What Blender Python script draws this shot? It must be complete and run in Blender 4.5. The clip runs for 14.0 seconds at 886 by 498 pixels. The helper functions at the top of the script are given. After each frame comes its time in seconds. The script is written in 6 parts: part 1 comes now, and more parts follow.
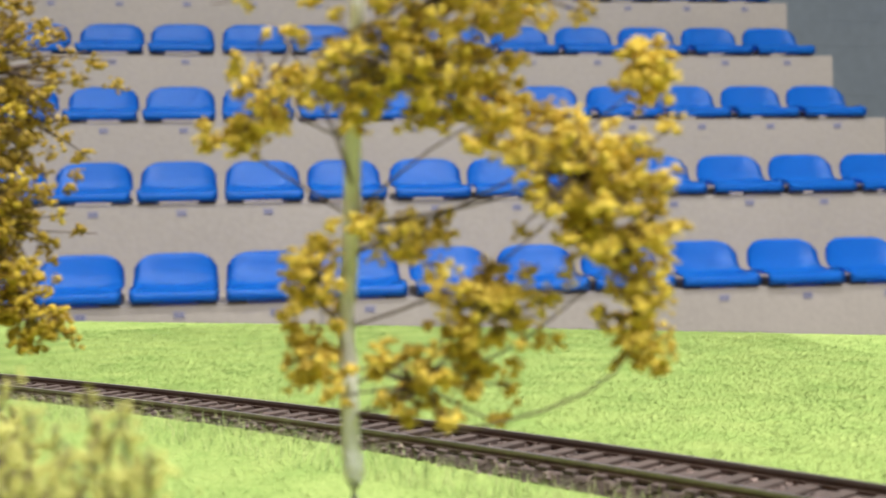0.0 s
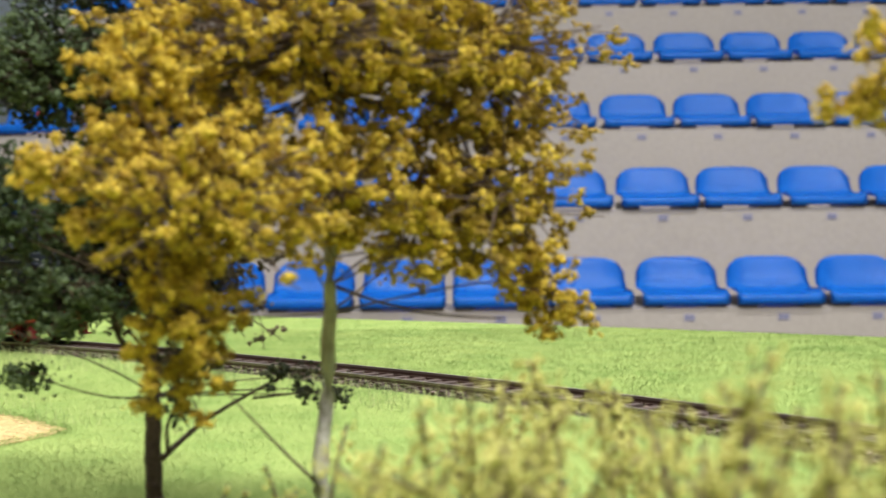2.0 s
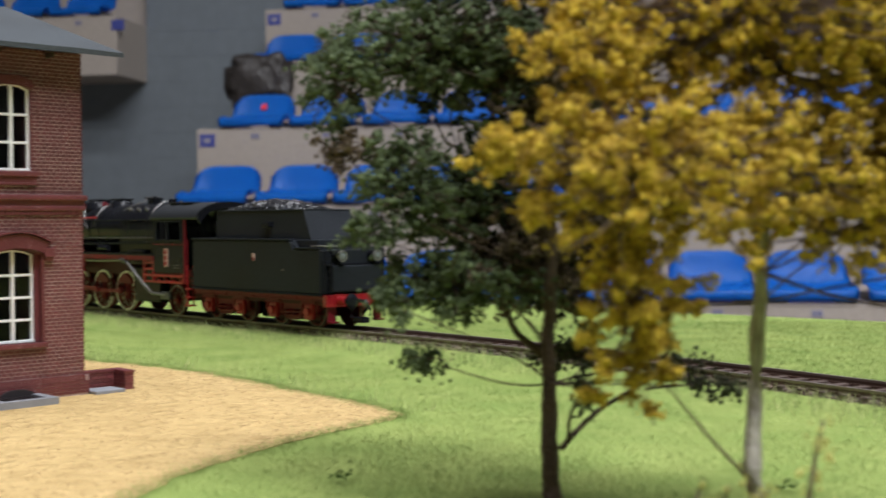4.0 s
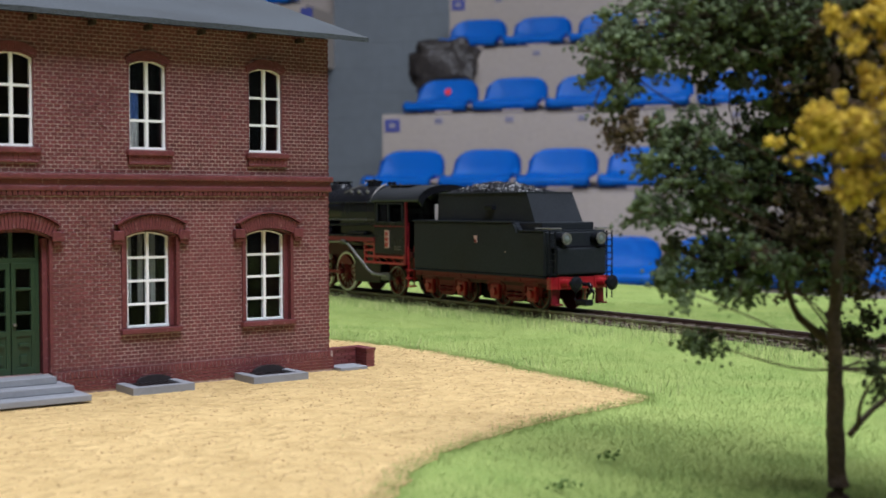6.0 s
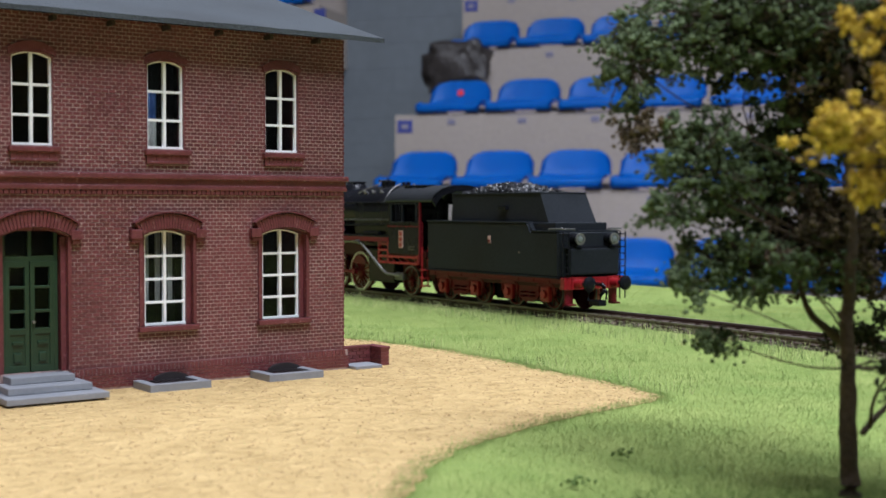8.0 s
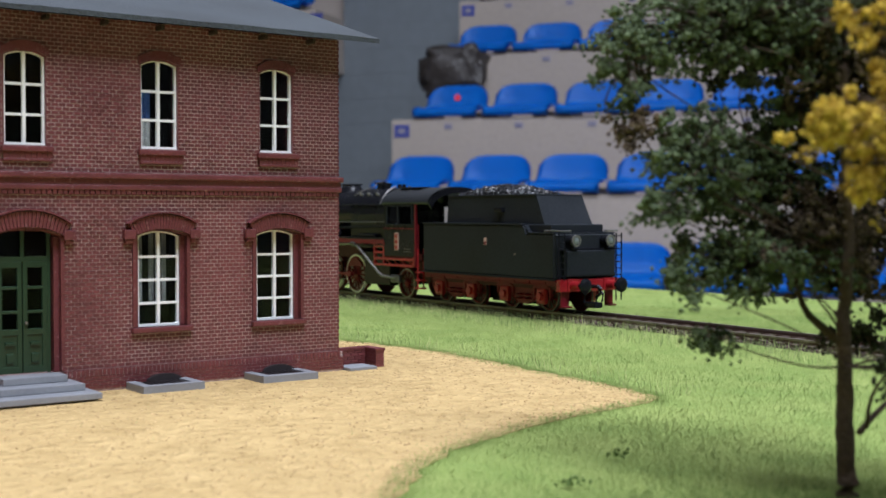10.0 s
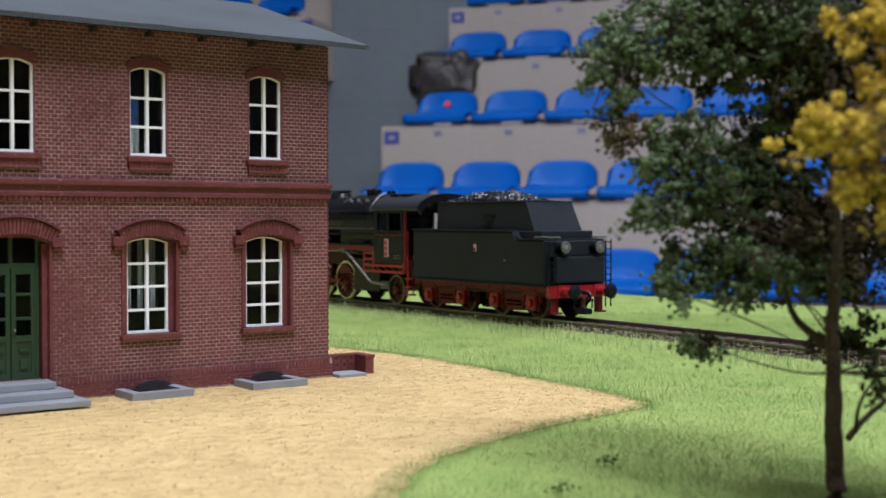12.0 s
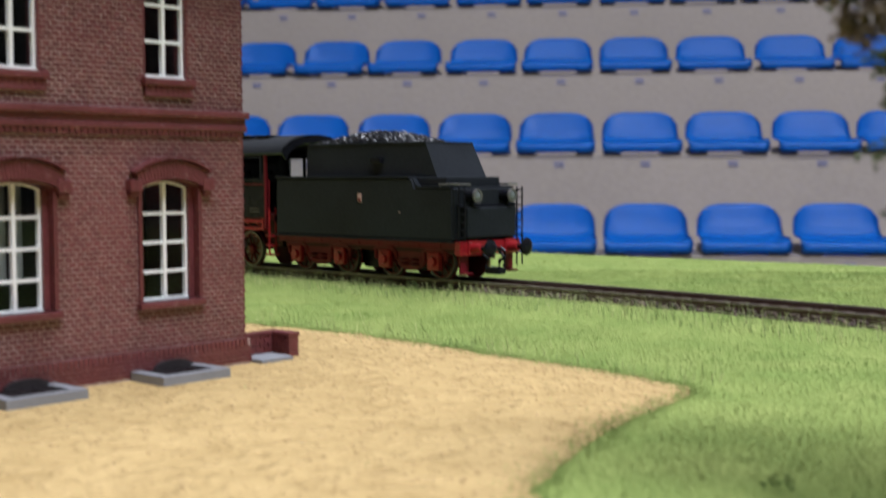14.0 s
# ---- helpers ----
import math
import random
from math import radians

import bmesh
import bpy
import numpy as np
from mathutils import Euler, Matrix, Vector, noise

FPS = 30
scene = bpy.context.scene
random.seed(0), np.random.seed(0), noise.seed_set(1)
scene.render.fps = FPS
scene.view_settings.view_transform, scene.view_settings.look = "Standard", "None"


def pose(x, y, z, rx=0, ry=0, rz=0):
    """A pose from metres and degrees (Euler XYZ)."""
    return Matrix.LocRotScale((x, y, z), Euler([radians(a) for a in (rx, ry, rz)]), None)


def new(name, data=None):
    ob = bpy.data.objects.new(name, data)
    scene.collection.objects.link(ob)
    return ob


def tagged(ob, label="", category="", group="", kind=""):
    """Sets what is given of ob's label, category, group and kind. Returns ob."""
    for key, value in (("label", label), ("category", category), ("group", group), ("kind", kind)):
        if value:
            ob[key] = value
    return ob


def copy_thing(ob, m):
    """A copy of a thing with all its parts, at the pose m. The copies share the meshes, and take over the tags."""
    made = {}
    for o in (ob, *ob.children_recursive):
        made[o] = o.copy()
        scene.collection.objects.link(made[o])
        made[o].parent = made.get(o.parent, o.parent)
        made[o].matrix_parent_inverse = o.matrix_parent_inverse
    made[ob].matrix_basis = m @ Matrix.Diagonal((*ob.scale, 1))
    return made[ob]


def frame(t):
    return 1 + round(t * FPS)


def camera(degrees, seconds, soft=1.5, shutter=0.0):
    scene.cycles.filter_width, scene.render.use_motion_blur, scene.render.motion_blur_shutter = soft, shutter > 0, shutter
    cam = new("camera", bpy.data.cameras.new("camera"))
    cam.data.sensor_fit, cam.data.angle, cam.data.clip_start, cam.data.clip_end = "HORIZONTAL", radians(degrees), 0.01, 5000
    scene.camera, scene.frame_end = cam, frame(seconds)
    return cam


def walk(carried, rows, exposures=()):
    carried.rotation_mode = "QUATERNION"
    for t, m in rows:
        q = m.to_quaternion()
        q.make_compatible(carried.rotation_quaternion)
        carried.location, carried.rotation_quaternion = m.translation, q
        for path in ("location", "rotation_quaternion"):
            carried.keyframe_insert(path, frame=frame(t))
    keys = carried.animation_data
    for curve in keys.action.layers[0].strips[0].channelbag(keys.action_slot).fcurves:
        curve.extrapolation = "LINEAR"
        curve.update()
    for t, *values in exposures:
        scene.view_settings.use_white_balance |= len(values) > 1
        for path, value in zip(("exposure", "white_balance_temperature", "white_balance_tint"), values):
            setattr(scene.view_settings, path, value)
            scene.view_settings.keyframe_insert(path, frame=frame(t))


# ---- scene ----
# The camera is held by hand just above a model railway and swings from right to left.
cam = camera(38.64, 14.0, soft=1.6, shutter=0.5)
cam.data.dof.use_dof = True
cam.data.dof.focus_distance = 0.30
cam.data.dof.aperture_fstop = 45.0
PATH = [
    (0.0, 0.0000, 0.0000, 0.0411, -9.79, -1.52, 1.10),
    (0.5, -0.0082, 0.0055, 0.0394, -7.59, -1.34, 1.00),
    (1.0, -0.0219, 0.0142, 0.0375, -4.32, -1.14, 0.08),
    (1.5, -0.0323, 0.0154, 0.0371, -1.76, -1.14, 0.20),
    (2.0, -0.0367, 0.0124, 0.0384, 0.09, -0.95, 0.62),
    (2.5, -0.0409, 0.0108, 0.0384, 2.48, -0.89, 0.74),
    (3.0, -0.0477, 0.0115, 0.0384, 5.01, -1.01, 0.53),
    (3.5, -0.0532, 0.0130, 0.0381, 6.96, -1.10, 0.35),
    (4.0, -0.0626, 0.0154, 0.0379, 9.51, -1.29, 0.34),
    (6.5, -0.0757, 0.0102, 0.0369, 18.21, -1.95, -0.01),
    (7.0, -0.0759, 0.0092, 0.0362, 18.23, -1.81, -0.09),
    (7.5, -0.0755, 0.0106, 0.0367, 18.32, -1.79, -0.07),
    (8.0, -0.0754, 0.0098, 0.0371, 18.21, -1.91, -0.06),
    (10.5, -0.0754, 0.0112, 0.0360, 18.07, -1.59, -0.09),
    (11.0, -0.0752, 0.0108, 0.0359, 18.04, -1.50, -0.09),
    (11.5, -0.0752, 0.0115, 0.0360, 17.86, -1.51, -0.03),
    (12.0, -0.0753, 0.0111, 0.0362, 17.62, -1.40, -0.02),
    (12.5, -0.0778, 0.0160, 0.0373, 16.74, -1.31, -0.61),
    (12.8, -0.0902, 0.0221, 0.0385, 15.31, -1.48, 0.07),
    (13.0, -0.0990, 0.0276, 0.0369, 13.81, -2.50, -0.20),
    (13.2, -0.1079, 0.0377, 0.0338, 11.53, -2.69, -0.60),
    (13.5, -0.1158, 0.0501, 0.0354, 8.27, -2.69, -0.56),
    (13.8, -0.1283, 0.0591, 0.0350, 6.77, -2.62, 0.19),
    (14.0, -0.1297, 0.0612, 0.0332, 6.05, -3.42, 0.19),
]
EXPOSURES = [(0.0, 0.34, 6700, 7), (2.0, 0.30, 6650, 7), (2.6, 0.26, 6550, 8), (3.1, 0.08, 6400, 9), (3.6, -0.10, 6450, 10), (4.2, -0.24, 6550, 12), (6.3, -0.24, 6000, 13), (12.4, -0.24, 5950, 13), (13.2, -0.26, 6050, 13), (14.0, -0.34, 6200, 13)]
walk(cam, [(t, pose(x, y, z, 90 + pitch, roll, yaw)) for t, x, y, z, yaw, pitch, roll in PATH], EXPOSURES)

# ---- world and light: a sports hall under large ceiling lamps ----
world = bpy.data.worlds.new("hall_air")
world.use_nodes = True
world.node_tree.nodes["Background"].inputs[0].default_value = (0.9, 0.95, 1.0, 1)
world.node_tree.nodes["Background"].inputs[1].default_value = 0.03
scene.world = world


def ceiling_area(x, y, z, sx, sy, watts):
    data = bpy.data.lights.new("hall_lamp", "AREA")
    data.shape, data.size, data.size_y, data.energy = "RECTANGLE", sx, sy, watts
    data.color = (0.95, 0.98, 1.04)
    ob = new("hall_lamp", data)
    ob.matrix_world = pose(x, y, z)
    return ob


for lx, ly, sx, watts in ((3.4, -3.2, 5.0, 1050), (-0.5, -1.0, 6.0, 380), (1.0, 2.5, 9.0, 600)):
    ceiling_area(lx, ly, 7.6, sx, 0.8, watts)


# ---- materials ----
def material(name, color, rough=0.6, metal=0.0, vary=0.15, grain=900.0, big=60.0, bump=0.0, spec=0.5, per_object=0.0, per_island=0.0, second=None, even=False, span=0.4, lay=0.0, worn=None):
    """A painted, cast or natural surface with a fine grain and larger, softer patches."""
    m = bpy.data.materials.new(name)
    m.use_nodes = True
    nt = m.node_tree
    b = nt.nodes["Principled BSDF"]
    b.inputs["Roughness"].default_value = rough
    b.inputs["Metallic"].default_value = metal
    b.inputs["Specular IOR Level"].default_value = spec
    src = nt.nodes.new("ShaderNodeNewGeometry").outputs["Position"]
    n1 = nt.nodes.new("ShaderNodeTexNoise")
    n1.inputs["Scale"].default_value, n1.inputs["Detail"].default_value = grain, 3
    n2 = nt.nodes.new("ShaderNodeTexNoise")
    n2.inputs["Scale"].default_value, n2.inputs["Detail"].default_value = big, 2
    nt.links.new(src, n1.inputs["Vector"])
    nt.links.new(src, n2.inputs["Vector"])
    add = nt.nodes.new("ShaderNodeMath")
    add.operation = "ADD"
    nt.links.new(n1.outputs["Fac"], add.inputs[0])
    nt.links.new(n2.outputs["Fac"], add.inputs[1])
    last = add.outputs[0]
    for amount, kind in ((per_object, "obj"), (per_island, "isl")):
        if amount:
            if kind == "obj":
                r = nt.nodes.new("ShaderNodeObjectInfo").outputs["Random"]
            else:
                r = nt.nodes.new("ShaderNodeNewGeometry").outputs["Random Per Island"]
            k = nt.nodes.new("ShaderNodeMath")
            k.operation = "MULTIPLY_ADD"
            k.inputs[1].default_value, k.inputs[2].default_value = amount, -amount / 2
            nt.links.new(r, k.inputs[0])
            a2 = nt.nodes.new("ShaderNodeMath")
            nt.links.new(last, a2.inputs[0])
            nt.links.new(k.outputs[0], a2.inputs[1])
            last = a2.outputs[0]
    ramp = nt.nodes.new("ShaderNodeMapRange")
    ramp.inputs["From Min"].default_value, ramp.inputs["From Max"].default_value = 1 - span, 1 + span
    nt.links.new(last, ramp.inputs["Value"])
    mix = nt.nodes.new("ShaderNodeMix")
    mix.data_type = "RGBA"
    c = Vector(color)
    lo = second if second else tuple(c * (1 - vary))
    hi = tuple(min(1.0, v * (1 + vary)) for v in c) if not second else tuple(color)
    mix.inputs["A"].default_value = (*lo, 1)
    mix.inputs["B"].default_value = (*hi, 1)
    nt.links.new(ramp.outputs["Result"], mix.inputs["Factor"])
    paint = mix.outputs["Result"]
    if worn:
        # pale flecks where the paint has rubbed off
        fleck = nt.nodes.new("ShaderNodeTexNoise")
        fleck.inputs["Scale"].default_value, fleck.inputs["Detail"].default_value = 1100, 4
        nt.links.new(src, fleck.inputs["Vector"])
        cut = nt.nodes.new("ShaderNodeMapRange")
        cut.inputs["From Min"].default_value, cut.inputs["From Max"].default_value = 0.63, 0.78
        nt.links.new(fleck.outputs["Fac"], cut.inputs["Value"])
        rub = nt.nodes.new("ShaderNodeMix")
        rub.data_type = "RGBA"
        rub.inputs["B"].default_value = (*worn, 1)
        nt.links.new(cut.outputs["Result"], rub.inputs["Factor"])
        nt.links.new(paint, rub.inputs["A"])
        paint = rub.outputs["Result"]
    nt.links.new(paint, b.inputs["Base Color"])
    rr = nt.nodes.new("ShaderNodeMapRange")
    rr.inputs["To Min"].default_value, rr.inputs["To Max"].default_value = max(0.02, rough - 0.12), min(1.0, rough + 0.12)
    nt.links.new(n2.outputs["Fac"], rr.inputs["Value"])
    if not even:
        nt.links.new(rr.outputs["Result"], b.inputs["Roughness"])
    if bump:
        bp = nt.nodes.new("ShaderNodeBump")
        bp.inputs["Strength"].default_value, bp.inputs["Distance"].default_value = min(1.0, bump), 1.0 / grain
        nt.links.new(n1.outputs["Fac"], bp.inputs["Height"])
        nt.links.new(bp.outputs["Normal"], b.inputs["Normal"])
    if lay:
        # soft fibres that scatter light like the pile they stand in
        pile = nt.nodes.new("ShaderNodeMix")
        pile.data_type = "VECTOR"
        pile.inputs["Factor"].default_value = lay
        pile.inputs[5].default_value = (0, 0, 1)
        nt.links.new(nt.nodes.new("ShaderNodeNewGeometry").outputs["Normal"], pile.inputs[4])
        nt.links.new(pile.outputs[1], b.inputs["Normal"])
    return m


def glass(name, tint=(0.9, 0.95, 0.95), rough=0.02):
    m = bpy.data.materials.new(name)
    m.use_nodes = True
    b = m.node_tree.nodes["Principled BSDF"]
    b.inputs["Base Color"].default_value = (*tint, 1)
    b.inputs["Transmission Weight"].default_value = 1.0
    b.inputs["Roughness"].default_value = rough
    b.inputs["IOR"].default_value = 1.2
    return m


M_GRASS_BED = material("grass_bed", (0.32, 0.375, 0.115), 0.95, grain=1400, big=60, bump=0.6, spec=0.1, second=(0.18, 0.265, 0.065))
M_GRASS = material("grass_fibre", (0.385, 0.455, 0.130), 0.8, grain=75, big=16, spec=0.1, second=(0.155, 0.265, 0.052), per_island=0.2, span=0.3, lay=0.75)
M_FRINGE = material("dry_grass_fibre", (0.50, 0.52, 0.21), 0.8, grain=110, big=25, spec=0.1, lay=0.5, second=(0.14, 0.21, 0.06), per_island=0.9, span=0.35)
M_SAND = material("sand", (0.62, 0.445, 0.205), 0.95, grain=330, big=90, bump=1.0, spec=0.1, second=(0.44, 0.305, 0.13))
M_GRAIN = material("sand_grain", (0.66, 0.48, 0.25), 0.9, grain=1500, big=300, spec=0.1, second=(0.34, 0.23, 0.11), per_island=0.9)
M_BALLAST = material("ballast", (0.13, 0.085, 0.07), 0.9, grain=1500, big=200, bump=0.8, second=(0.06, 0.04, 0.033))
M_STONE = material("ballast_stone", (0.21, 0.145, 0.12), 0.85, grain=900, big=300, second=(0.07, 0.048, 0.04), per_island=0.8)
M_SLEEPER = material("sleeper", (0.07, 0.045, 0.035), 0.7, vary=0.35, grain=900, big=200)
M_RAIL = material("rail_side", (0.10, 0.06, 0.045), 0.55, metal=0.3, vary=0.3)
M_RAILTOP = material("rail_top", (0.26, 0.22, 0.19), 0.42, metal=0.8, vary=0.1)
M_BRICK = material("brick", (0.148, 0.041, 0.0435), 0.40, vary=0.34, grain=1200, big=38, per_object=0.4, per_island=0.4)
M_BRICKTRIM = material("brick_trim", (0.140, 0.036, 0.039), 0.38, vary=0.3, grain=1500, big=120, bump=0.3, worn=(0.34, 0.19, 0.18))
M_MORTAR = material("mortar", (0.50, 0.385, 0.35), 0.9, grain=900, big=55, bump=0.2, second=(0.20, 0.105, 0.10), span=0.28)
M_ROOF = material("roof_felt", (0.045, 0.053, 0.060), 0.75, vary=0.42, grain=1600, big=45, bump=0.5)
M_DARKWOOD = material("dark_wood", (0.03, 0.018, 0.014), 0.7, vary=0.3)
M_WINWHITE = material("window_white", (0.86, 0.87, 0.87), 0.4, vary=0.05, grain=700)
M_GLASS = glass("pane_glass")
M_DOOR = material("door_green", (0.017, 0.044, 0.020), 0.4, vary=0.2, grain=900)
M_GREY = material("grey_plastic", (0.24, 0.25, 0.27), 0.55, vary=0.12, grain=1500, big=150)
M_GRATE = material("dark_grate", (0.025, 0.02, 0.022), 0.5, vary=0.3)
# pale and blue of the imitated window reflections
M_PALEREFLECT = material("curtain", (0.55, 0.55, 0.52), 0.9, vary=0.2)
M_BLUEREFLECT = material("blue_reflection", (0.10, 0.20, 0.50), 0.8, vary=0.2)
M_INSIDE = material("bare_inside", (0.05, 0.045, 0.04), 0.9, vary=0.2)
M_BLACK = material("loco_black", (0.0095, 0.0100, 0.0128), 0.25, vary=0.3, grain=1200, big=80, spec=0.15)
M_TENDER = material("tender_black", (0.0178, 0.0208, 0.0255), 0.48, vary=0.35, grain=1500, big=60, spec=0.14)
M_ROOFBLACK = material("cab_roof", (0.018, 0.020, 0.023), 0.42, vary=0.25)
M_RED = material("loco_red", (0.30, 0.013, 0.018), 0.32, vary=0.3, grain=1000, big=100, spec=0.5)
M_DARKRED = material("frame_red", (0.145, 0.007, 0.014), 0.45, vary=0.35, grain=1000, big=100, spec=0.3)
M_DEEPRED = material("deep_red", (0.045, 0.005, 0.006), 0.5, vary=0.35, grain=1000, big=100, spec=0.25)
M_WHITE = material("wheel_rim_white", (0.85, 0.84, 0.82), 0.5, vary=0.1)
M_STEEL = material("bare_steel", (0.26, 0.25, 0.24), 0.4, metal=0.7, vary=0.2)
M_DARKSTEEL = material("dark_steel", (0.10, 0.097, 0.095), 0.38, metal=0.5, vary=0.2)
M_COAL = material("coal", (0.024, 0.025, 0.029), 0.30, vary=0.5, grain=900, spec=0.5, per_island=0.6)
M_PLATE = material("plate_pale", (0.55, 0.36, 0.32), 0.5, vary=0.1)
M_LENS = material("lamp_lens", (0.16, 0.18, 0.18), 0.15, vary=0.05, spec=0.5)
M_SEAT = material("seat_blue", (0.014, 0.215, 0.78), 0.32, vary=0.04, grain=40, big=2, spec=0.28, even=True)
M_BRACKET = material("seat_bracket", (0.03, 0.03, 0.04), 0.5, vary=0.2, grain=60, big=6)
M_CONCRETE = material("stand_concrete", (0.42, 0.365, 0.315), 0.85, vary=0.08, grain=35, big=1.2, bump=0.1)
M_STANDGREY = material("grey_wall_paint", (0.175, 0.20, 0.22), 0.7, vary=0.10, grain=12, big=0.8)
M_HALL = material("hall_wall_paint", (0.55, 0.55, 0.54), 0.8, vary=0.08, grain=8, big=0.5)
M_FLOOR = material("hall_floor", (0.20, 0.18, 0.15), 0.4, vary=0.15, grain=6, big=0.6)
M_SIGN = material("sign_blue", (0.06, 0.075, 0.30), 0.5, vary=0.1, grain=80, big=10)
M_SIGNPALE = material("sign_pale", (0.31, 0.29, 0.34), 0.5, vary=0.1, grain=80, big=10)
M_SIGNFADED = material("sign_faded", (0.15, 0.15, 0.26), 0.5, vary=0.1, grain=80, big=10)
M_BAG = material("black_bag", (0.040, 0.034, 0.031), 0.35, vary=0.4, grain=40, big=9, bump=0.4)
M_STICKER = material("red_sticker", (0.75, 0.03, 0.05), 0.5, vary=0.05, grain=40)
M_TABLE = material("table_board", (0.55, 0.50, 0.44), 0.6, vary=0.1, grain=80, big=9)
M_BIRCH = material("birch_bark", (0.93, 0.90, 0.86), 0.75, grain=500, big=160, second=(0.70, 0.67, 0.62), bump=0.3)
M_BIRCHGREY = material("grey_birch_bark", (0.52, 0.48, 0.40), 0.8, grain=700, big=220, second=(0.24, 0.215, 0.17), bump=0.4)
M_BARK = material("dark_bark", (0.072, 0.045, 0.030), 0.9, vary=0.45, grain=1500, big=300, bump=0.5)
M_TWIG = material("twig", (0.13, 0.085, 0.065), 0.9, vary=0.3, grain=1500)
M_YELLOW = material("autumn_foliage", (0.76, 0.54, 0.075), 0.8, grain=1500, big=140, spec=0.15, second=(0.27, 0.16, 0.02), per_island=0.8)
M_PALEGOLD = material("pale_autumn_foliage", (0.88, 0.64, 0.12), 0.8, grain=1500, big=140, spec=0.15, second=(0.42, 0.275, 0.045), per_island=0.8)
M_BROWNGOLD = material("withered_foliage", (0.58, 0.39, 0.075), 0.85, grain=1500, big=140, spec=0.15, second=(0.23, 0.145, 0.03), per_island=0.8)
M_DARKLEAF = material("dark_foliage", (0.160, 0.205, 0.105), 0.85, grain=1500, big=90, spec=0.15, second=(0.050, 0.066, 0.034), per_island=0.7)
M_MOSS = material("moss", (0.18, 0.26, 0.08), 0.9, grain=1500, big=200, spec=0.1, second=(0.09, 0.14, 0.04), per_island=0.6)
# dark green for moss with the tree shadow painted in
M_MOSSSHADE = material("moss_shade_fibre", (0.19, 0.29, 0.075), 0.85, grain=120, big=40, spec=0.1, second=(0.09, 0.155, 0.035), per_island=0.4, lay=0.75)
M_BROWNLEAF = material("brown_foliage", (0.190, 0.140, 0.090), 0.85, grain=1500, big=90, spec=0.15, second=(0.045, 0.032, 0.025), per_island=0.7)
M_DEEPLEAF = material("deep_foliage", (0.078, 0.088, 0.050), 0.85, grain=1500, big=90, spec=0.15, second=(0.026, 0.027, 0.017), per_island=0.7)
M_BUSH = material("bush_foliage", (0.66, 0.60, 0.20), 0.85, grain=1500, big=140, spec=0.15, second=(0.37, 0.35, 0.095), per_island=0.6)


# ---- building helpers ----
def put(name, bm, mat, smooth=False):
    me = bpy.data.meshes.new(name)
    bm.normal_update()
    bm.to_mesh(me)
    bm.free()
    for m in mat if isinstance(mat, (list, tuple)) else [mat]:
        me.materials.append(m)
    if smooth:
        me.polygons.foreach_set("use_smooth", [True] * len(me.polygons))
    return new(name, me)


def part(name, bm, mat, parent, label="", smooth=False):
    ob = put(name, bm, mat, smooth)
    ob.parent = parent
    if label:
        ob["label"] = label
    return ob


def thing(name, m, label, category, group="", kind=""):
    ob = new(name)
    ob.empty_display_size = 0.01
    ob.matrix_world = m
    return tagged(ob, label, category, group, kind)


def box(bm, x0, x1, y0, y1, z0, z1, bev=0.0, m=None):
    r = bmesh.ops.create_cube(bm, size=1.0)
    vs = r["verts"]
    bmesh.ops.transform(bm, verts=vs, matrix=Matrix.Translation(((x0 + x1) / 2, (y0 + y1) / 2, (z0 + z1) / 2)) @ Matrix.Diagonal((x1 - x0, y1 - y0, z1 - z0, 1)))
    if bev:
        es = list({e for v in vs for e in v.link_edges})
        r2 = bmesh.ops.bevel(bm, geom=es, offset=bev, segments=2, profile=0.6, affect="EDGES")
        vs = list({v for f in r2["faces"] for v in f.verts} | {v for v in vs if v.is_valid})
    if m is not None:
        bmesh.ops.transform(bm, verts=vs, matrix=m)
    return vs


def rod(bm, p0, p1, r0, r1=None, seg=10):
    p0, p1 = Vector(p0), Vector(p1)
    d = p1 - p0
    r = bmesh.ops.create_cone(bm, cap_ends=True, segments=seg, radius1=r0, radius2=r0 if r1 is None else r1, depth=d.length)
    bmesh.ops.transform(bm, verts=r["verts"], matrix=Matrix.Translation((p0 + p1) / 2) @ d.to_track_quat("Z", "Y").to_matrix().to_4x4())
    return r["verts"]


def tube(bm, pts, rad, seg=8):
    """A round bar bent through the given places."""
    pts = [Vector(p) for p in pts]
    rads = rad if isinstance(rad, (list, tuple)) else [rad] * len(pts)
    rings = []
    for i, p in enumerate(pts):
        d = (pts[min(i + 1, len(pts) - 1)] - pts[max(i - 1, 0)]).normalized()
        side = d.cross(Vector((0, 0, 1)))
        side = side.normalized() if side.length > 1e-4 else Vector((1, 0, 0))
        up = side.cross(d)
        rings.append([bm.verts.new(p + rads[i] * (math.cos(a) * side + math.sin(a) * up)) for a in [2 * math.pi * k / seg for k in range(seg)]])
    for a, b in zip(rings, rings[1:]):
        for k in range(seg):
            bm.faces.new((a[k], a[(k + 1) % seg], b[(k + 1) % seg], b[k]))
    bm.faces.new(rings[0][::-1])
    bm.faces.new(rings[-1])


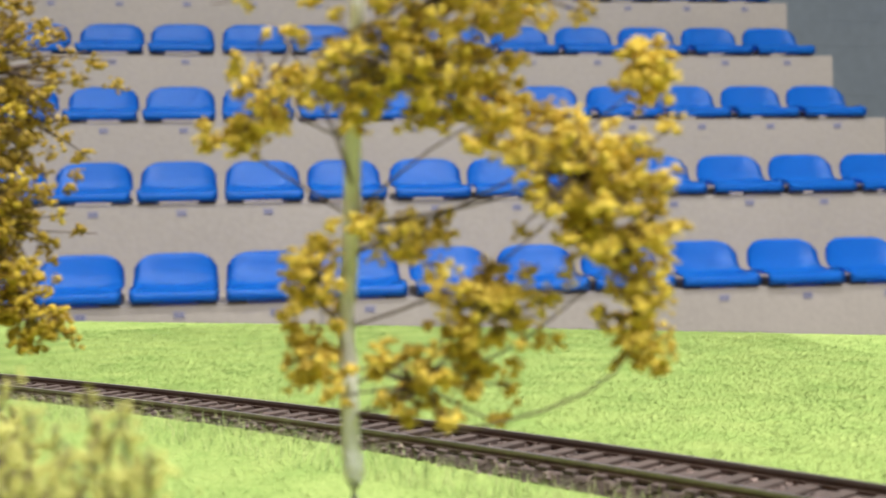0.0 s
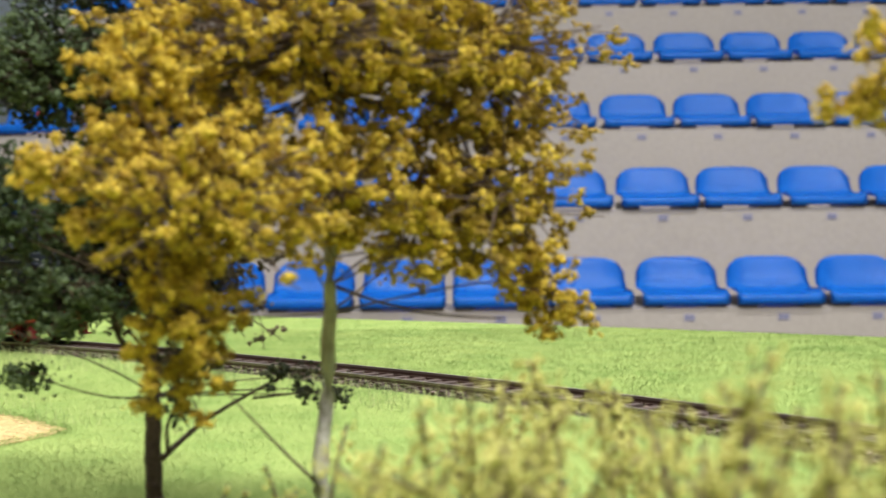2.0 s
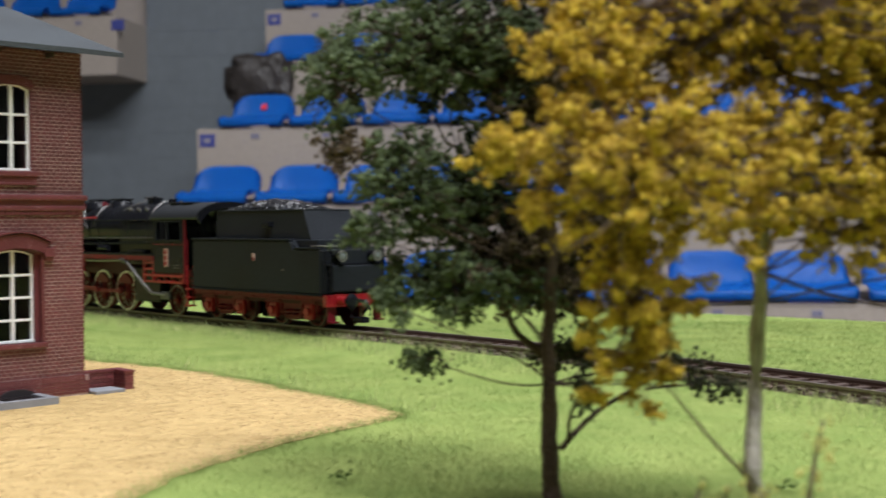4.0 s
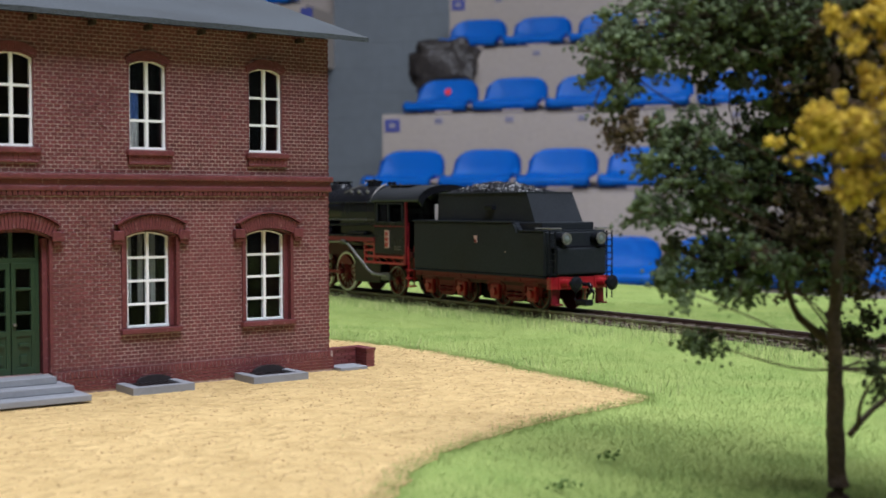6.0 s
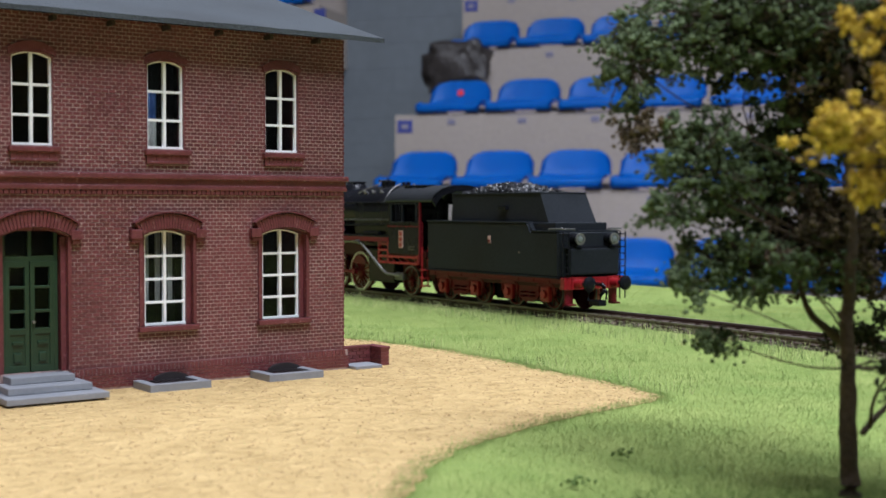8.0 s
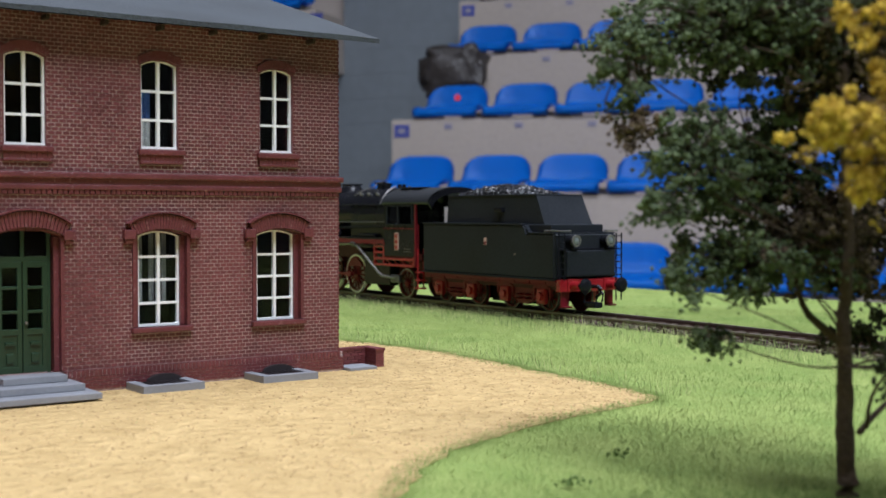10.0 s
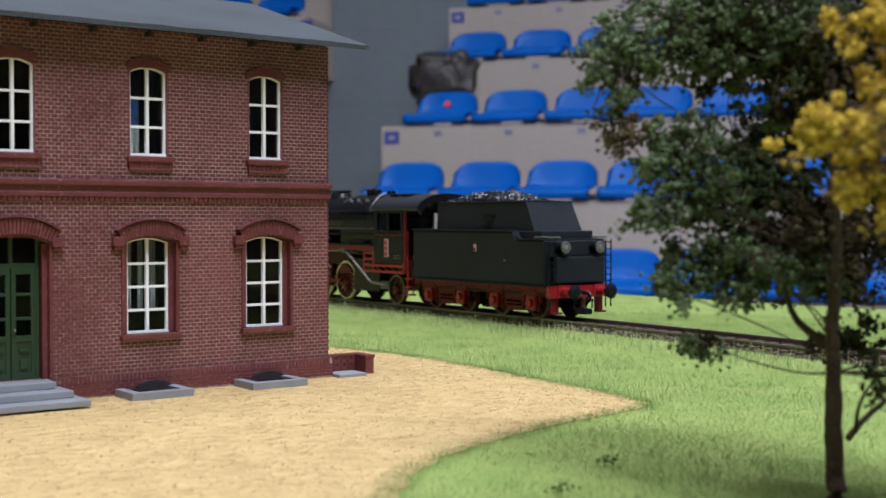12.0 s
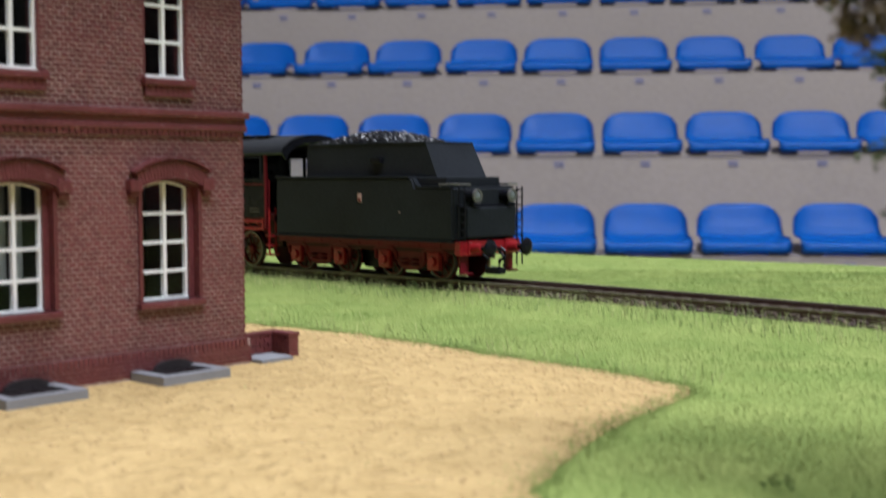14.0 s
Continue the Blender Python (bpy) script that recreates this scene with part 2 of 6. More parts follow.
def lathe(bm, prof, seg=24, m=None):
    """Turns a profile of (radius, height) round the z axis."""
    rings = []
    for r, z in prof:
        rings.append([bm.verts.new((r * math.cos(2 * math.pi * k / seg), r * math.sin(2 * math.pi * k / seg), z)) for k in range(seg)])
    for a, b in zip(rings, rings[1:]):
        for k in range(seg):
            bm.faces.new((a[k], a[(k + 1) % seg], b[(k + 1) % seg], b[k]))
    if prof[0][0] > 1e-9:
        bm.faces.new(rings[0][::-1])
    if prof[-1][0] > 1e-9:
        bm.faces.new(rings[-1])
    vs = [v for r in rings for v in r]
    if m is not None:
        bmesh.ops.transform(bm, verts=vs, matrix=m)
    return vs


def prism(bm, outline, depth, m=None):
    """A flat outline of (x, z) pushed back along y by depth."""
    a = [bm.verts.new((x, 0, z)) for x, z in outline]
    b = [bm.verts.new((x, depth, z)) for x, z in outline]
    n = len(a)
    bm.faces.new(a)
    bm.faces.new(b[::-1])
    for i in range(n):
        bm.faces.new((a[(i + 1) % n], a[i], b[i], b[(i + 1) % n]))
    if m is not None:
        bmesh.ops.transform(bm, verts=a + b, matrix=m)
    return a + b


def B():
    return bmesh.new()


def stuff(ob):
    """Marks a part of many bits that nobody would count."""
    ob["kind"] = "stuff"
    return ob


def raw(name, verts, faces, mat, parent=None, smooth=False):
    me = bpy.data.meshes.new(name)
    me.from_pydata(verts, [], faces)
    me.materials.append(mat)
    if smooth:
        me.polygons.foreach_set("use_smooth", [True] * len(me.polygons))
    ob = new(name, me)
    ob.parent = parent
    return ob


# ---- the hall: floor, walls, ceiling ----
FLOOR_Z = -0.85
bm = B(); box(bm, -20, 20, -18, 14, FLOOR_Z - 0.1, FLOOR_Z)
tagged(put("floor", bm, M_FLOOR), "brown sports hall floor", "floor", kind="structure")
bm = B(); box(bm, -20, 20, -18, 14, 8.0, 8.2)
tagged(put("ceiling", bm, M_HALL), "pale hall ceiling", "ceiling", kind="structure")
for nm, dims in (("wall_north", (-20, 20, 13.0, 13.2)), ("wall_south", (-20, 20, -18.2, -18.0)), ("wall_west", (-20.2, -20, -18, 13.2)), ("wall_east", (20, 20.2, -18, 13.2))):
    bm = B(); box(bm, *dims, FLOOR_Z, 8.0)
    tagged(put(nm, bm, M_HALL), "plain painted hall wall", "wall", kind="structure")

# ---- the grandstand ----
PITCH, TREAD, RISE = 0.458, 0.721, 0.490
SEAT_X, SEAT_Y, SEAT_Z = -2.536, 6.845, 0.142      # front lip of the first seat of the second row
COLS = 15
LEFT_X, RIGHT_X = SEAT_X - 0.36, SEAT_X + (COLS - 1) * PITCH + 0.36


def row_y(r):
    return SEAT_Y + (r - 1) * TREAD


def row_z(r):
    return SEAT_Z + (r - 1) * RISE


for r in range(0, 7):
    bm = B()
    z0 = row_z(r - 1) - 0.012 if r else FLOOR_Z
    box(bm, LEFT_X, RIGHT_X, row_y(r) + 0.03, 12.9, z0 - 0.02, row_z(r) - 0.012, 0.006)
    tagged(put("stand", bm, M_CONCRETE), "bare beige concrete grandstand step", "grandstand", kind="structure")
# blocks beyond the aisles begin higher up, above grey painted walls
for x0, x1 in ((-9.5, -4.06), (RIGHT_X + 1.25, 9.5)):
    for r in range(4, 7):
        bm = B()
        box(bm, x0, x1, row_y(r) + 0.03, 12.9, row_z(r - 1) + (0.0 if r > 4 else 0.03), row_z(r) - 0.012, 0.006)
        tagged(put("stand", bm, M_CONCRETE), "bare beige concrete grandstand step", "grandstand", kind="structure")
    bm = B()
    box(bm, x0, x1, row_y(4) + 0.6, 12.9, FLOOR_Z, row_z(3) + 0.03)
    tagged(put("wall_low", bm, M_STANDGREY), "grey painted wall under the upper seats", "wall", kind="structure")
# aisle walls of painted blocks
for x0, x1 in ((-4.06, LEFT_X), (RIGHT_X, RIGHT_X + 1.25)):
    bm = B()
    box(bm, x0, x1, row_y(4) + 0.6, 12.9, FLOOR_Z, 5.0)
    wall = tagged(put("wall_aisle", bm, M_STANDGREY), "grey painted block wall of the aisle", "wall", kind="structure")
    zz = FLOOR_Z
    i = 0
    block_mesh = {}
    while zz < 3.2:
        x = x0 + (0.0 if i % 2 else -0.2)
        while x < x1 - 0.01:
            a, b = max(x, x0) + 0.002, min(x + 0.4, x1) - 0.002
            if b - a > 0.03:
                key = round(b - a, 3)
                if key not in block_mesh:
                    bm = B(); box(bm, 0, b - a, -0.002, 0.02, 0.002, 0.198, 0.001)
                    ob = put("block", bm, M_STANDGREY)
                    block_mesh[key] = ob.data
                else:
                    ob = new("block", block_mesh[key])
                ob.parent = wall
                ob.matrix_local = pose(a, row_y(4) + 0.6, zz)
            x += 0.4
        zz += 0.2
        i += 1


def stadium_seat():
    """A moulded bucket seat: pan, low back and rolled rim on two brackets."""
    s = thing("stadium_seat", pose(0, 0, 0), "blue moulded plastic stadium seat on the concrete step", "seat", "seats of the grandstand")
    path = [(0.012, 0.0, 0.207), (0.0, 0.018, 0.211), (0.004, 0.043, 0.212), (0.03, 0.058, 0.212), (0.12, 0.048, 0.211), (0.24, 0.042, 0.210), (0.31, 0.052, 0.209), (0.352, 0.084, 0.207), (0.375, 0.132, 0.203), (0.392, 0.180, 0.197), (0.402, 0.210, 0.188), (0.41, 0.227, 0.174), (0.424, 0.227, 0.166), (0.43, 0.204, 0.174)]
    bm = B()
    n = 14
    rings = []
    for k, (y, z, hw) in enumerate(path):
        ring = []
        for i in range(n + 1):
            u = -1 + 2 * i / n
            edge = abs(u) ** 4
            lift = 0.028 * edge if 3 < k < 9 else 0.0
            fwd = -0.03 * edge * min(1.0, max(0, k - 6) / 3.0)
            drop = -0.030 * abs(u) ** 5 * min(1.0, max(0, k - 8) / 2.0) if k >= 9 else 0.0
            dip = -0.010 * (1 - u * u) if 3 < k < 7 else 0.0
            ring.append(bm.verts.new((hw * u, 0.86 * (y + fwd), z + lift + drop + dip)))
        rings.append(ring)
    for a, b in zip(rings, rings[1:]):
        for i in range(n):
            bm.faces.new((a[i], a[i + 1], b[i + 1], b[i]))
    bmesh.ops.solidify(bm, geom=bm.faces[:], thickness=-0.006)
    shell = part("shell", bm, M_SEAT, s, smooth=True)
    for x in (-0.155, 0.155):
        bm = B(); box(bm, x - 0.045, x + 0.045, 0.02, 0.36, -0.012, 0.03, 0.004)
        part("bracket", bm, M_BRACKET, s, "dark steel bracket")
    return s


def number_plate():
    p = thing("seat_number_plate", pose(0, 0, 0), "small faded blue seat number plate on the concrete", "plate", "seat number plates")
    bm = B(); box(bm, -0.028, 0.028, -0.003, 0.004, -0.018, 0.018, 0.001)
    part("plate", bm, M_SIGNPALE, p)
    for x in (-0.012, 0.010):
        bm = B(); box(bm, x - 0.006, x + 0.006, -0.005, -0.002, -0.011, 0.011)
        part("mark", bm, M_SIGNFADED, p)
    return p


first_seat, first_plate = None, None
rnd = random.Random(4)
places = [(r, c) for r in range(0, 6) for c in range(COLS)] + [(r, c) for r in (4, 5) for c in range(-13, -3)] + [(r, c) for r in (4, 5) for c in range(COLS + 3, COLS + 7)]
for r, c in places:
    x = SEAT_X + c * PITCH - (0.0 if c >= 0 else 0.02)
    m = pose(x + rnd.uniform(-0.006, 0.006), row_y(r) + rnd.uniform(-0.006, 0.006), row_z(r))
    q = pose(x + 0.02, row_y(r) + 0.03, row_z(r) - 0.062)
    if first_seat is None:
        first_seat, first_plate = stadium_seat(), number_plate()
        first_seat.matrix_world, first_plate.matrix_world = m, q
    else:
        copy_thing(first_seat, m)
        copy_thing(first_plate, q)

for r in range(0, 6):
    s = thing("row_sign", pose(LEFT_X + 0.07, row_y(r) + 0.03, row_z(r) - 0.085), "dark blue row sign on the end of the concrete step", "sign", "row signs")
    bm = B(); box(bm, -0.05, 0.05, -0.004, 0.004, -0.04, 0.04, 0.002)
    part("panel", bm, M_SIGN, s)
    bm = B(); box(bm, -0.022, 0.022, -0.006, -0.003, -0.014, 0.014)
    part("mark", bm, M_SIGNPALE, s, "pale mark")
s = thing("row_sign", pose(-4.05, row_y(4) + 0.03, row_z(4) - 0.085), "dark blue row sign on the end of the concrete step", "sign", "row signs")
bm = B(); box(bm, -0.05, 0.05, -0.004, 0.004, -0.04, 0.04, 0.002)
part("panel", bm, M_SIGN, s)

# a black bag left on the step, and a red sticker on the seat below it
bag = thing("bag", pose(-2.695, row_y(3) + 0.0, row_z(2) + 0.365), "crumpled black plastic bag slumped over the edge of the concrete step", "bag")
bm = B()
bmesh.ops.create_icosphere(bm, subdivisions=4, radius=1.0)
for v in bm.verts:
    c = v.co.copy()
    q = Vector([math.copysign(abs(a) ** 0.6, a) for a in c])
    k = 1 + 0.30 * noise.noise(c * 1.7 + Vector((3, 1, 7))) + 0.20 * noise.noise(c * 4.1) + 0.06 * noise.noise(c * 11.0)
    v.co = Vector((q.x * 0.235 * k, q.y * 0.085 * k, q.z * 0.165 * k))
part("sack", bm, M_BAG, bag, smooth=True)
bm = B(); lathe(bm, [(0.0, 0.0), (0.022, 0.0), (0.022, 0.003), (0.0, 0.003)], 16)
st = tagged(put("sticker", bm, M_STICKER), "round red sticker on a blue seat back", "sticker")
st.matrix_world = pose(SEAT_X - 0.01, row_y(2) + 0.320, row_z(2) + 0.146, 72)

# ---- the layout board and its ground ----
FAR_EDGE = [(-1.6, 1.84), (-0.9, 1.26), (-0.5, 0.925), (-0.33, 0.775), (-0.18, 0.62), (-0.12, 0.583), (-0.06, 0.552), (0.03, 0.50), (0.16, 0.415), (0.6, 0.13)]
NEAR_EDGE = [(0.6, -0.5), (-1.6, -0.5)]


def far_y(x):
    return float(np.interp(x, [p[0] for p in FAR_EDGE], [p[1] for p in FAR_EDGE]))


bm = B()
outline = FAR_EDGE + NEAR_EDGE
top = [bm.verts.new((x, y, -0.002)) for x, y in outline]
low = [bm.verts.new((x, y, -0.022)) for x, y in outline]
bm.faces.new(top)
bm.faces.new(low[::-1])
for i in range(len(top)):
    j = (i + 1) % len(top)
    bm.faces.new((top[j], top[i], low[i], low[j]))
bmesh.ops.recalc_face_normals(bm, faces=bm.faces[:])
table = tagged(put("layout_board", bm, M_TABLE), "pale wooden board carrying the model landscape", "table", kind="structure")
for x, y in ((-1.4, -0.4), (0.5, -0.4), (0.5, 0.1), (-1.4, 1.5), (-0.45, 0.7)):
    bm = B(); box(bm, x - 0.03, x + 0.03, y - 0.03, y + 0.03, FLOOR_Z, -0.022)
    part("leg", bm, M_TABLE, table)

# track: straight on the left, bending to the right of the tender
C0 = Vector((-0.1555, 0.3936, 0))
HEAD = radians(-36.5)
RADIUS = 0.97
RAIL_Z = 0.0052


def track(l):
    """Place and heading at l metres along the track; to the right is positive."""
    if l <= 0:
        return C0 + l * Vector((math.cos(HEAD), math.sin(HEAD), 0)), HEAD
    a = HEAD - l / RADIUS
    x = C0.x + RADIUS * (math.sin(HEAD) - math.sin(a)) * 1.0
    y = C0.y + RADIUS * (math.cos(a) - math.cos(HEAD)) * 1.0
    return Vector((x, y, 0)), a


def track_off(l, d, z):
    p, a = track(l)
    return p + d * Vector((-math.sin(a), math.cos(a), 0)) + Vector((0, 0, z))


SAND_EDGE = [(-0.60, 0.62), (-0.40, 0.47), (-0.30, 0.41), (-0.245, 0.372), (-0.2154, 0.3438), (-0.198, 0.336), (-0.1766, 0.323), (-0.1562, 0.3047), (-0.1385, 0.2883), (-0.1231, 0.2745), (-0.112, 0.2612), (-0.1125, 0.254), (-0.118, 0.2435), (-0.1251, 0.2285), (-0.1304, 0.211), (-0.1340, 0.195), (-0.1345, 0.180), (-0.1315, 0.164), (-0.128, 0.145), (-0.13, 0.11), (-0.15, 0.07), (-0.19, 0.03), (-0.26, -0.02), (-0.40, -0.08), (-0.60, -0.10)]


def inside_sand(x, y):
    hit = False
    n = len(SAND_EDGE)
    for i in range(n):
        x0, y0 = SAND_EDGE[i]
        x1, y1 = SAND_EDGE[(i + 1) % n]
        if (y0 > y) != (y1 > y) and x < (x1 - x0) * (y - y0) / (y1 - y0) + x0:
            hit = not hit
    return hit


LINE = [(float(l), track(float(l))[0]) for l in np.arange(-1.0, 0.6, 0.008)]
FACING = Vector((-math.sin(HEAD), math.cos(HEAD), 0))


def off_track(x, y):
    """Distance of many places from the track's centre line."""
    d = np.full(len(x), 9.0)
    for l, c in LINE:
        d = np.minimum(d, (x - c.x) ** 2 + (y - c.y) ** 2)
    return np.sqrt(d)


def bank(x, y):
    """Height of the ground: it rises a little to the near side of the straight track."""
    d = off_track(x, y)
    along = (x - C0.x) * math.cos(HEAD) + (y - C0.y) * math.sin(HEAD)
    across = (x - C0.x) * FACING.x + (y - C0.y) * FACING.y
    up = np.clip((0.026 - d) / 0.016, 0, 1)
    up = up * up * (3 - 2 * up)
    fade = np.clip((0.42 - along) / 0.2, 0.25, 1)
    return np.where(across < 0, 0.0033, 0.0020) * up * fade


# grass ground with gentle swells
xs = np.concatenate([np.linspace(-1.55, -0.46, 40), np.linspace(-0.45, 0.20, 230), np.linspace(0.21, 0.55, 20)])
NX, NY = len(xs), 400
gx = np.repeat(xs[None, :], NY, 0)
far = np.array([far_y(float(x)) for x in xs])
gy = -0.45 + (far[None, :] - 0.002 + 0.45) * (np.arange(NY) / (NY - 1))[:, None]
gz = bank(gx.reshape(-1), gy.reshape(-1)) - 0.0006
verts = [(float(x), float(y), float(z) + 0.0001 * noise.noise(Vector((x * 25, y * 25, 0))) + 0.0001 * noise.noise(Vector((x * 120, y * 120, 3)))) for x, y, z in zip(gx.reshape(-1), gy.reshape(-1), gz)]
faces = [(j * NX + i, j * NX + i + 1, (j + 1) * NX + i + 1, (j + 1) * NX + i) for j in range(NY - 1) for i in range(NX - 1)]
ground = tagged(raw("ground", verts, faces, M_GRASS_BED, smooth=True), "green model grass landscape with paler patches", "ground", kind="structure")

# sand yard with a ragged edge
rnd = random.Random(11)
pts = []
n = len(SAND_EDGE)
for i in range(n):
    a, b = Vector(SAND_EDGE[i]), Vector(SAND_EDGE[(i + 1) % n])
    steps = max(1, int((b - a).length / 0.0025))
    for k in range(steps if (b - a).length < 0.25 else 1):
        p = a.lerp(b, k / steps)
        w = 0.0022 * noise.noise(Vector((p.x * 160, p.y * 160, 5)))
        pts.append((p.x + w, p.y + w))
bm = B()
vs = [bm.verts.new((x, y, -0.00120)) for x, y in pts]
f = bm.faces.new(vs)
if f.normal.z < 0:
    f.normal_flip()
r = bmesh.ops.triangulate(bm, faces=[f])
ex = bmesh.ops.extrude_face_region(bm, geom=bm.faces[:])
bmesh.ops.translate(bm, verts=[v for v in ex["geom"] if isinstance(v, bmesh.types.BMVert)], vec=(0, 0, 0.00077))
yard = tagged(put("sand_yard", bm, M_SAND), "fine yellow sand yard round the station", "sand", kind="structure")

# rails, sleepers, ballast
bm = B()
ls = [float(l) for l in np.arange(-1.1, 0.62, 0.012)]
prof = [(-0.0106, 0.0), (-0.0084, 0.0032), (0.0088, 0.0034), (0.0112, 0.0)]
prev = None
for l in ls:
    ring = [bm.verts.new(track_off(l, d + 0.0005 * noise.noise(Vector((l * 180, d * 900, 1))), z + (0.0004 * noise.noise(Vector((l * 150, d * 400, 2))) if z else -0.001))) for d, z in prof]
    if prev:
        for a in range(3):
            bm.faces.new((prev[a], ring[a], ring[a + 1], prev[a + 1]))
    prev = ring
tagged(put("track_bed", bm, M_BALLAST), "dark brown ballast bed of the model track", "ballast", kind="structure")
for side in (-1, 1):
    rail = thing("rail", pose(0, 0, 0), "rusty brown model rail with a bright running face", "rail", "rails of the track", kind="structure")
    for nm, mat, hw, z0, z1 in (("web", M_RAIL, 0.00036, 0.0040, 0.00475), ("foot", M_RAIL, 0.0008, 0.0036, 0.0041), ("head", M_RAILTOP, 0.00042, 0.0047, RAIL_Z)):
        bm = B()
        prev = None
        for l in ls:
            ring = [bm.verts.new(track_off(l, side * 0.0064 + d, z)) for d, z in ((-hw, z0), (-hw, z1), (hw, z1), (hw, z0))]
            if prev:
                for a in range(4):
                    bm.faces.new((prev[a], ring[a], ring[(a + 1) % 4], prev[(a + 1) % 4]))
            prev = ring
        part(nm, bm, mat, rail)
bm = B(); box(bm, -0.00105, 0.00105, -0.0084, 0.0084, 0.0026, 0.0040, 0.0002)
sleeper = tagged(put("sleeper", bm, M_SLEEPER), "dark brown plastic sleeper in the ballast", "sleeper", "sleepers of the track")
first = True
for l in np.arange(-0.75, 0.52, 0.0052):
    p, a = track(float(l))
    m = pose(p.x, p.y, 0, 0, 0, math.degrees(a) + rnd.uniform(-0.8, 0.8))
    if first:
        sleeper.matrix_world, first = m, False
    else:
        copy_thing(sleeper, m)


def specks(name, places, mat, size, label, category, flat=1.0):
    """Loose stones or grains, joined into one heap of small irregular lumps."""
    rr = random.Random(len(places))
    V, F = [], []
    base = [(1, 0, 0), (-1, 0, 0), (0, 1, 0), (0, -1, 0), (0, 0, 1), (0, 0, -1)]
    tri = [(0, 2, 4), (2, 1, 4), (1, 3, 4), (3, 0, 4), (2, 0, 5), (1, 2, 5), (3, 1, 5), (0, 3, 5)]
    for p in places:
        k = len(V)
        s = size * rr.uniform(0.5, 1.3)
        e = Euler((rr.uniform(0, 6), rr.uniform(0, 6), rr.uniform(0, 6))).to_matrix()
        for b in base:
            q = e @ (Vector(b) * s * rr.uniform(0.7, 1.2))
            V.append((p[0] + q.x, p[1] + q.y, p[2] + q.z * flat))
        F += [tuple(k + i for i in t) for t in tri]
    return tagged(raw(name, V, F, mat), label, category, kind="stuff")


rnd = random.Random(21)
stones = []
for l in np.arange(-0.55, 0.45, 0.0004):
    for k in range(3):
        d = rnd.uniform(-0.0100, 0.0110)
        z = 0.0033 if abs(d) < 0.0085 else 0.0033 * max(0.0, 0.0110 - abs(d)) / 0.0025
        q = track_off(float(l) + rnd.uniform(-0.001, 0.001), d, z)
        stones.append(tuple(q))
specks("ballast_stones", stones, M_STONE, 0.00062, "brown grey ballast stones between the sleepers", "ballast")
grains = []
while len(grains) < 12000:
    x, y = rnd.uniform(-0.30, -0.11), rnd.uniform(0.12, 0.36)
    if inside_sand(x, y):
        grains.append((x, y, -0.0004))
specks("sand_grains", grains, M_GRAIN, 0.00024, "coarse grains and crumbs lying on the sand", "sand", 0.7)


# ---- the station building ----
HOUSE_W, HOUSE_D, EAVE = 0.170, 0.100, 0.0754
house = thing("station_building", pose(-0.1886, 0.2800, 0, 0, 0, 54.33), "two-storey red brick model station with white windows and grey roof", "building")
MM = 0.001


def segment(x0, x1, zs, rise, n=10):
    """Points of a flat arch from (x1, zs) over the crown to (x0, zs)."""
    w = (x1 - x0) / 2
    R = (w * w + rise * rise) / (2 * rise)
    a = math.asin(w / R)
    cx, cz = (x0 + x1) / 2, zs + rise - R
    return [(cx + R * math.sin(a - 2 * a * k / n), cz + R * math.cos(a - 2 * a * k / n)) for k in range(n + 1)]


# openings: x0, x1, sill, springing, rise, kind
OPEN = []
for xc in (-16.0, -43.6, -71.7, -99.8, -127.4, -155.0):
    OPEN.append(((xc - 4.3) * MM, (xc + 4.3) * MM, 49.2 * MM, 66.6 * MM, 1.2 * MM, "upper"))
for xc in (-15.7, -43.4, -99.8, -127.4, -155.0):
    OPEN.append(((xc - 5.9) * MM, (xc + 5.9) * MM, 12.0 * MM, 31.0 * MM, 1.3 * MM, "lower"))
OPEN.append((-78.6 * MM, -64.7 * MM, 4.0 * MM, 31.0 * MM, 1.9 * MM, "door"))
WALL_T = 0.0035

# mortar-coloured wall with real openings
bm = B()
sx = sorted({-HOUSE_W, 0.0} | {o[0] for o in OPEN} | {o[1] for o in OPEN})
sz = sorted({0.0, EAVE} | {o[2] for o in OPEN} | {o[3] + o[4] for o in OPEN})
for xa, xb in zip(sx, sx[1:]):
    for za, zb in zip(sz, sz[1:]):
        cx, cz = (xa + xb) / 2, (za + zb) / 2
        if not any(o[0] < cx < o[1] and o[2] < cz < o[3] + o[4] for o in OPEN):
            prism(bm, [(xa, za), (xb, za), (xb, zb), (xa, zb)], WALL_T)
for o in OPEN:
    arc = segment(o[0], o[1], o[3], o[4])
    mid = len(arc) // 2
    top_z = o[3] + o[4]
    prism(bm, [(o[1], o[3]), (o[1], top_z)] + arc[1:mid + 1][::-1], WALL_T)
    prism(bm, [(o[0], top_z), (o[0], o[3])] + arc[mid:-1][::-1], WALL_T)
bmesh.ops.remove_doubles(bm, verts=bm.verts[:], dist=1e-7)
part("front_wall", bm, M_MORTAR, house, "brick wall with pale mortar joints")
for dims in ((-WALL_T, 0, WALL_T, HOUSE_D), (-HOUSE_W, -HOUSE_W + WALL_T, WALL_T, HOUSE_D), (-HOUSE_W + WALL_T, -WALL_T, HOUSE_D - WALL_T, HOUSE_D)):
    bm = B(); box(bm, *dims, 0, EAVE)
    part("side_wall", bm, M_BRICKTRIM, house)
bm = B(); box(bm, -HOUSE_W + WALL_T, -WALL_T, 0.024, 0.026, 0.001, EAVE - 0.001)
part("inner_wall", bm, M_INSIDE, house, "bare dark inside")
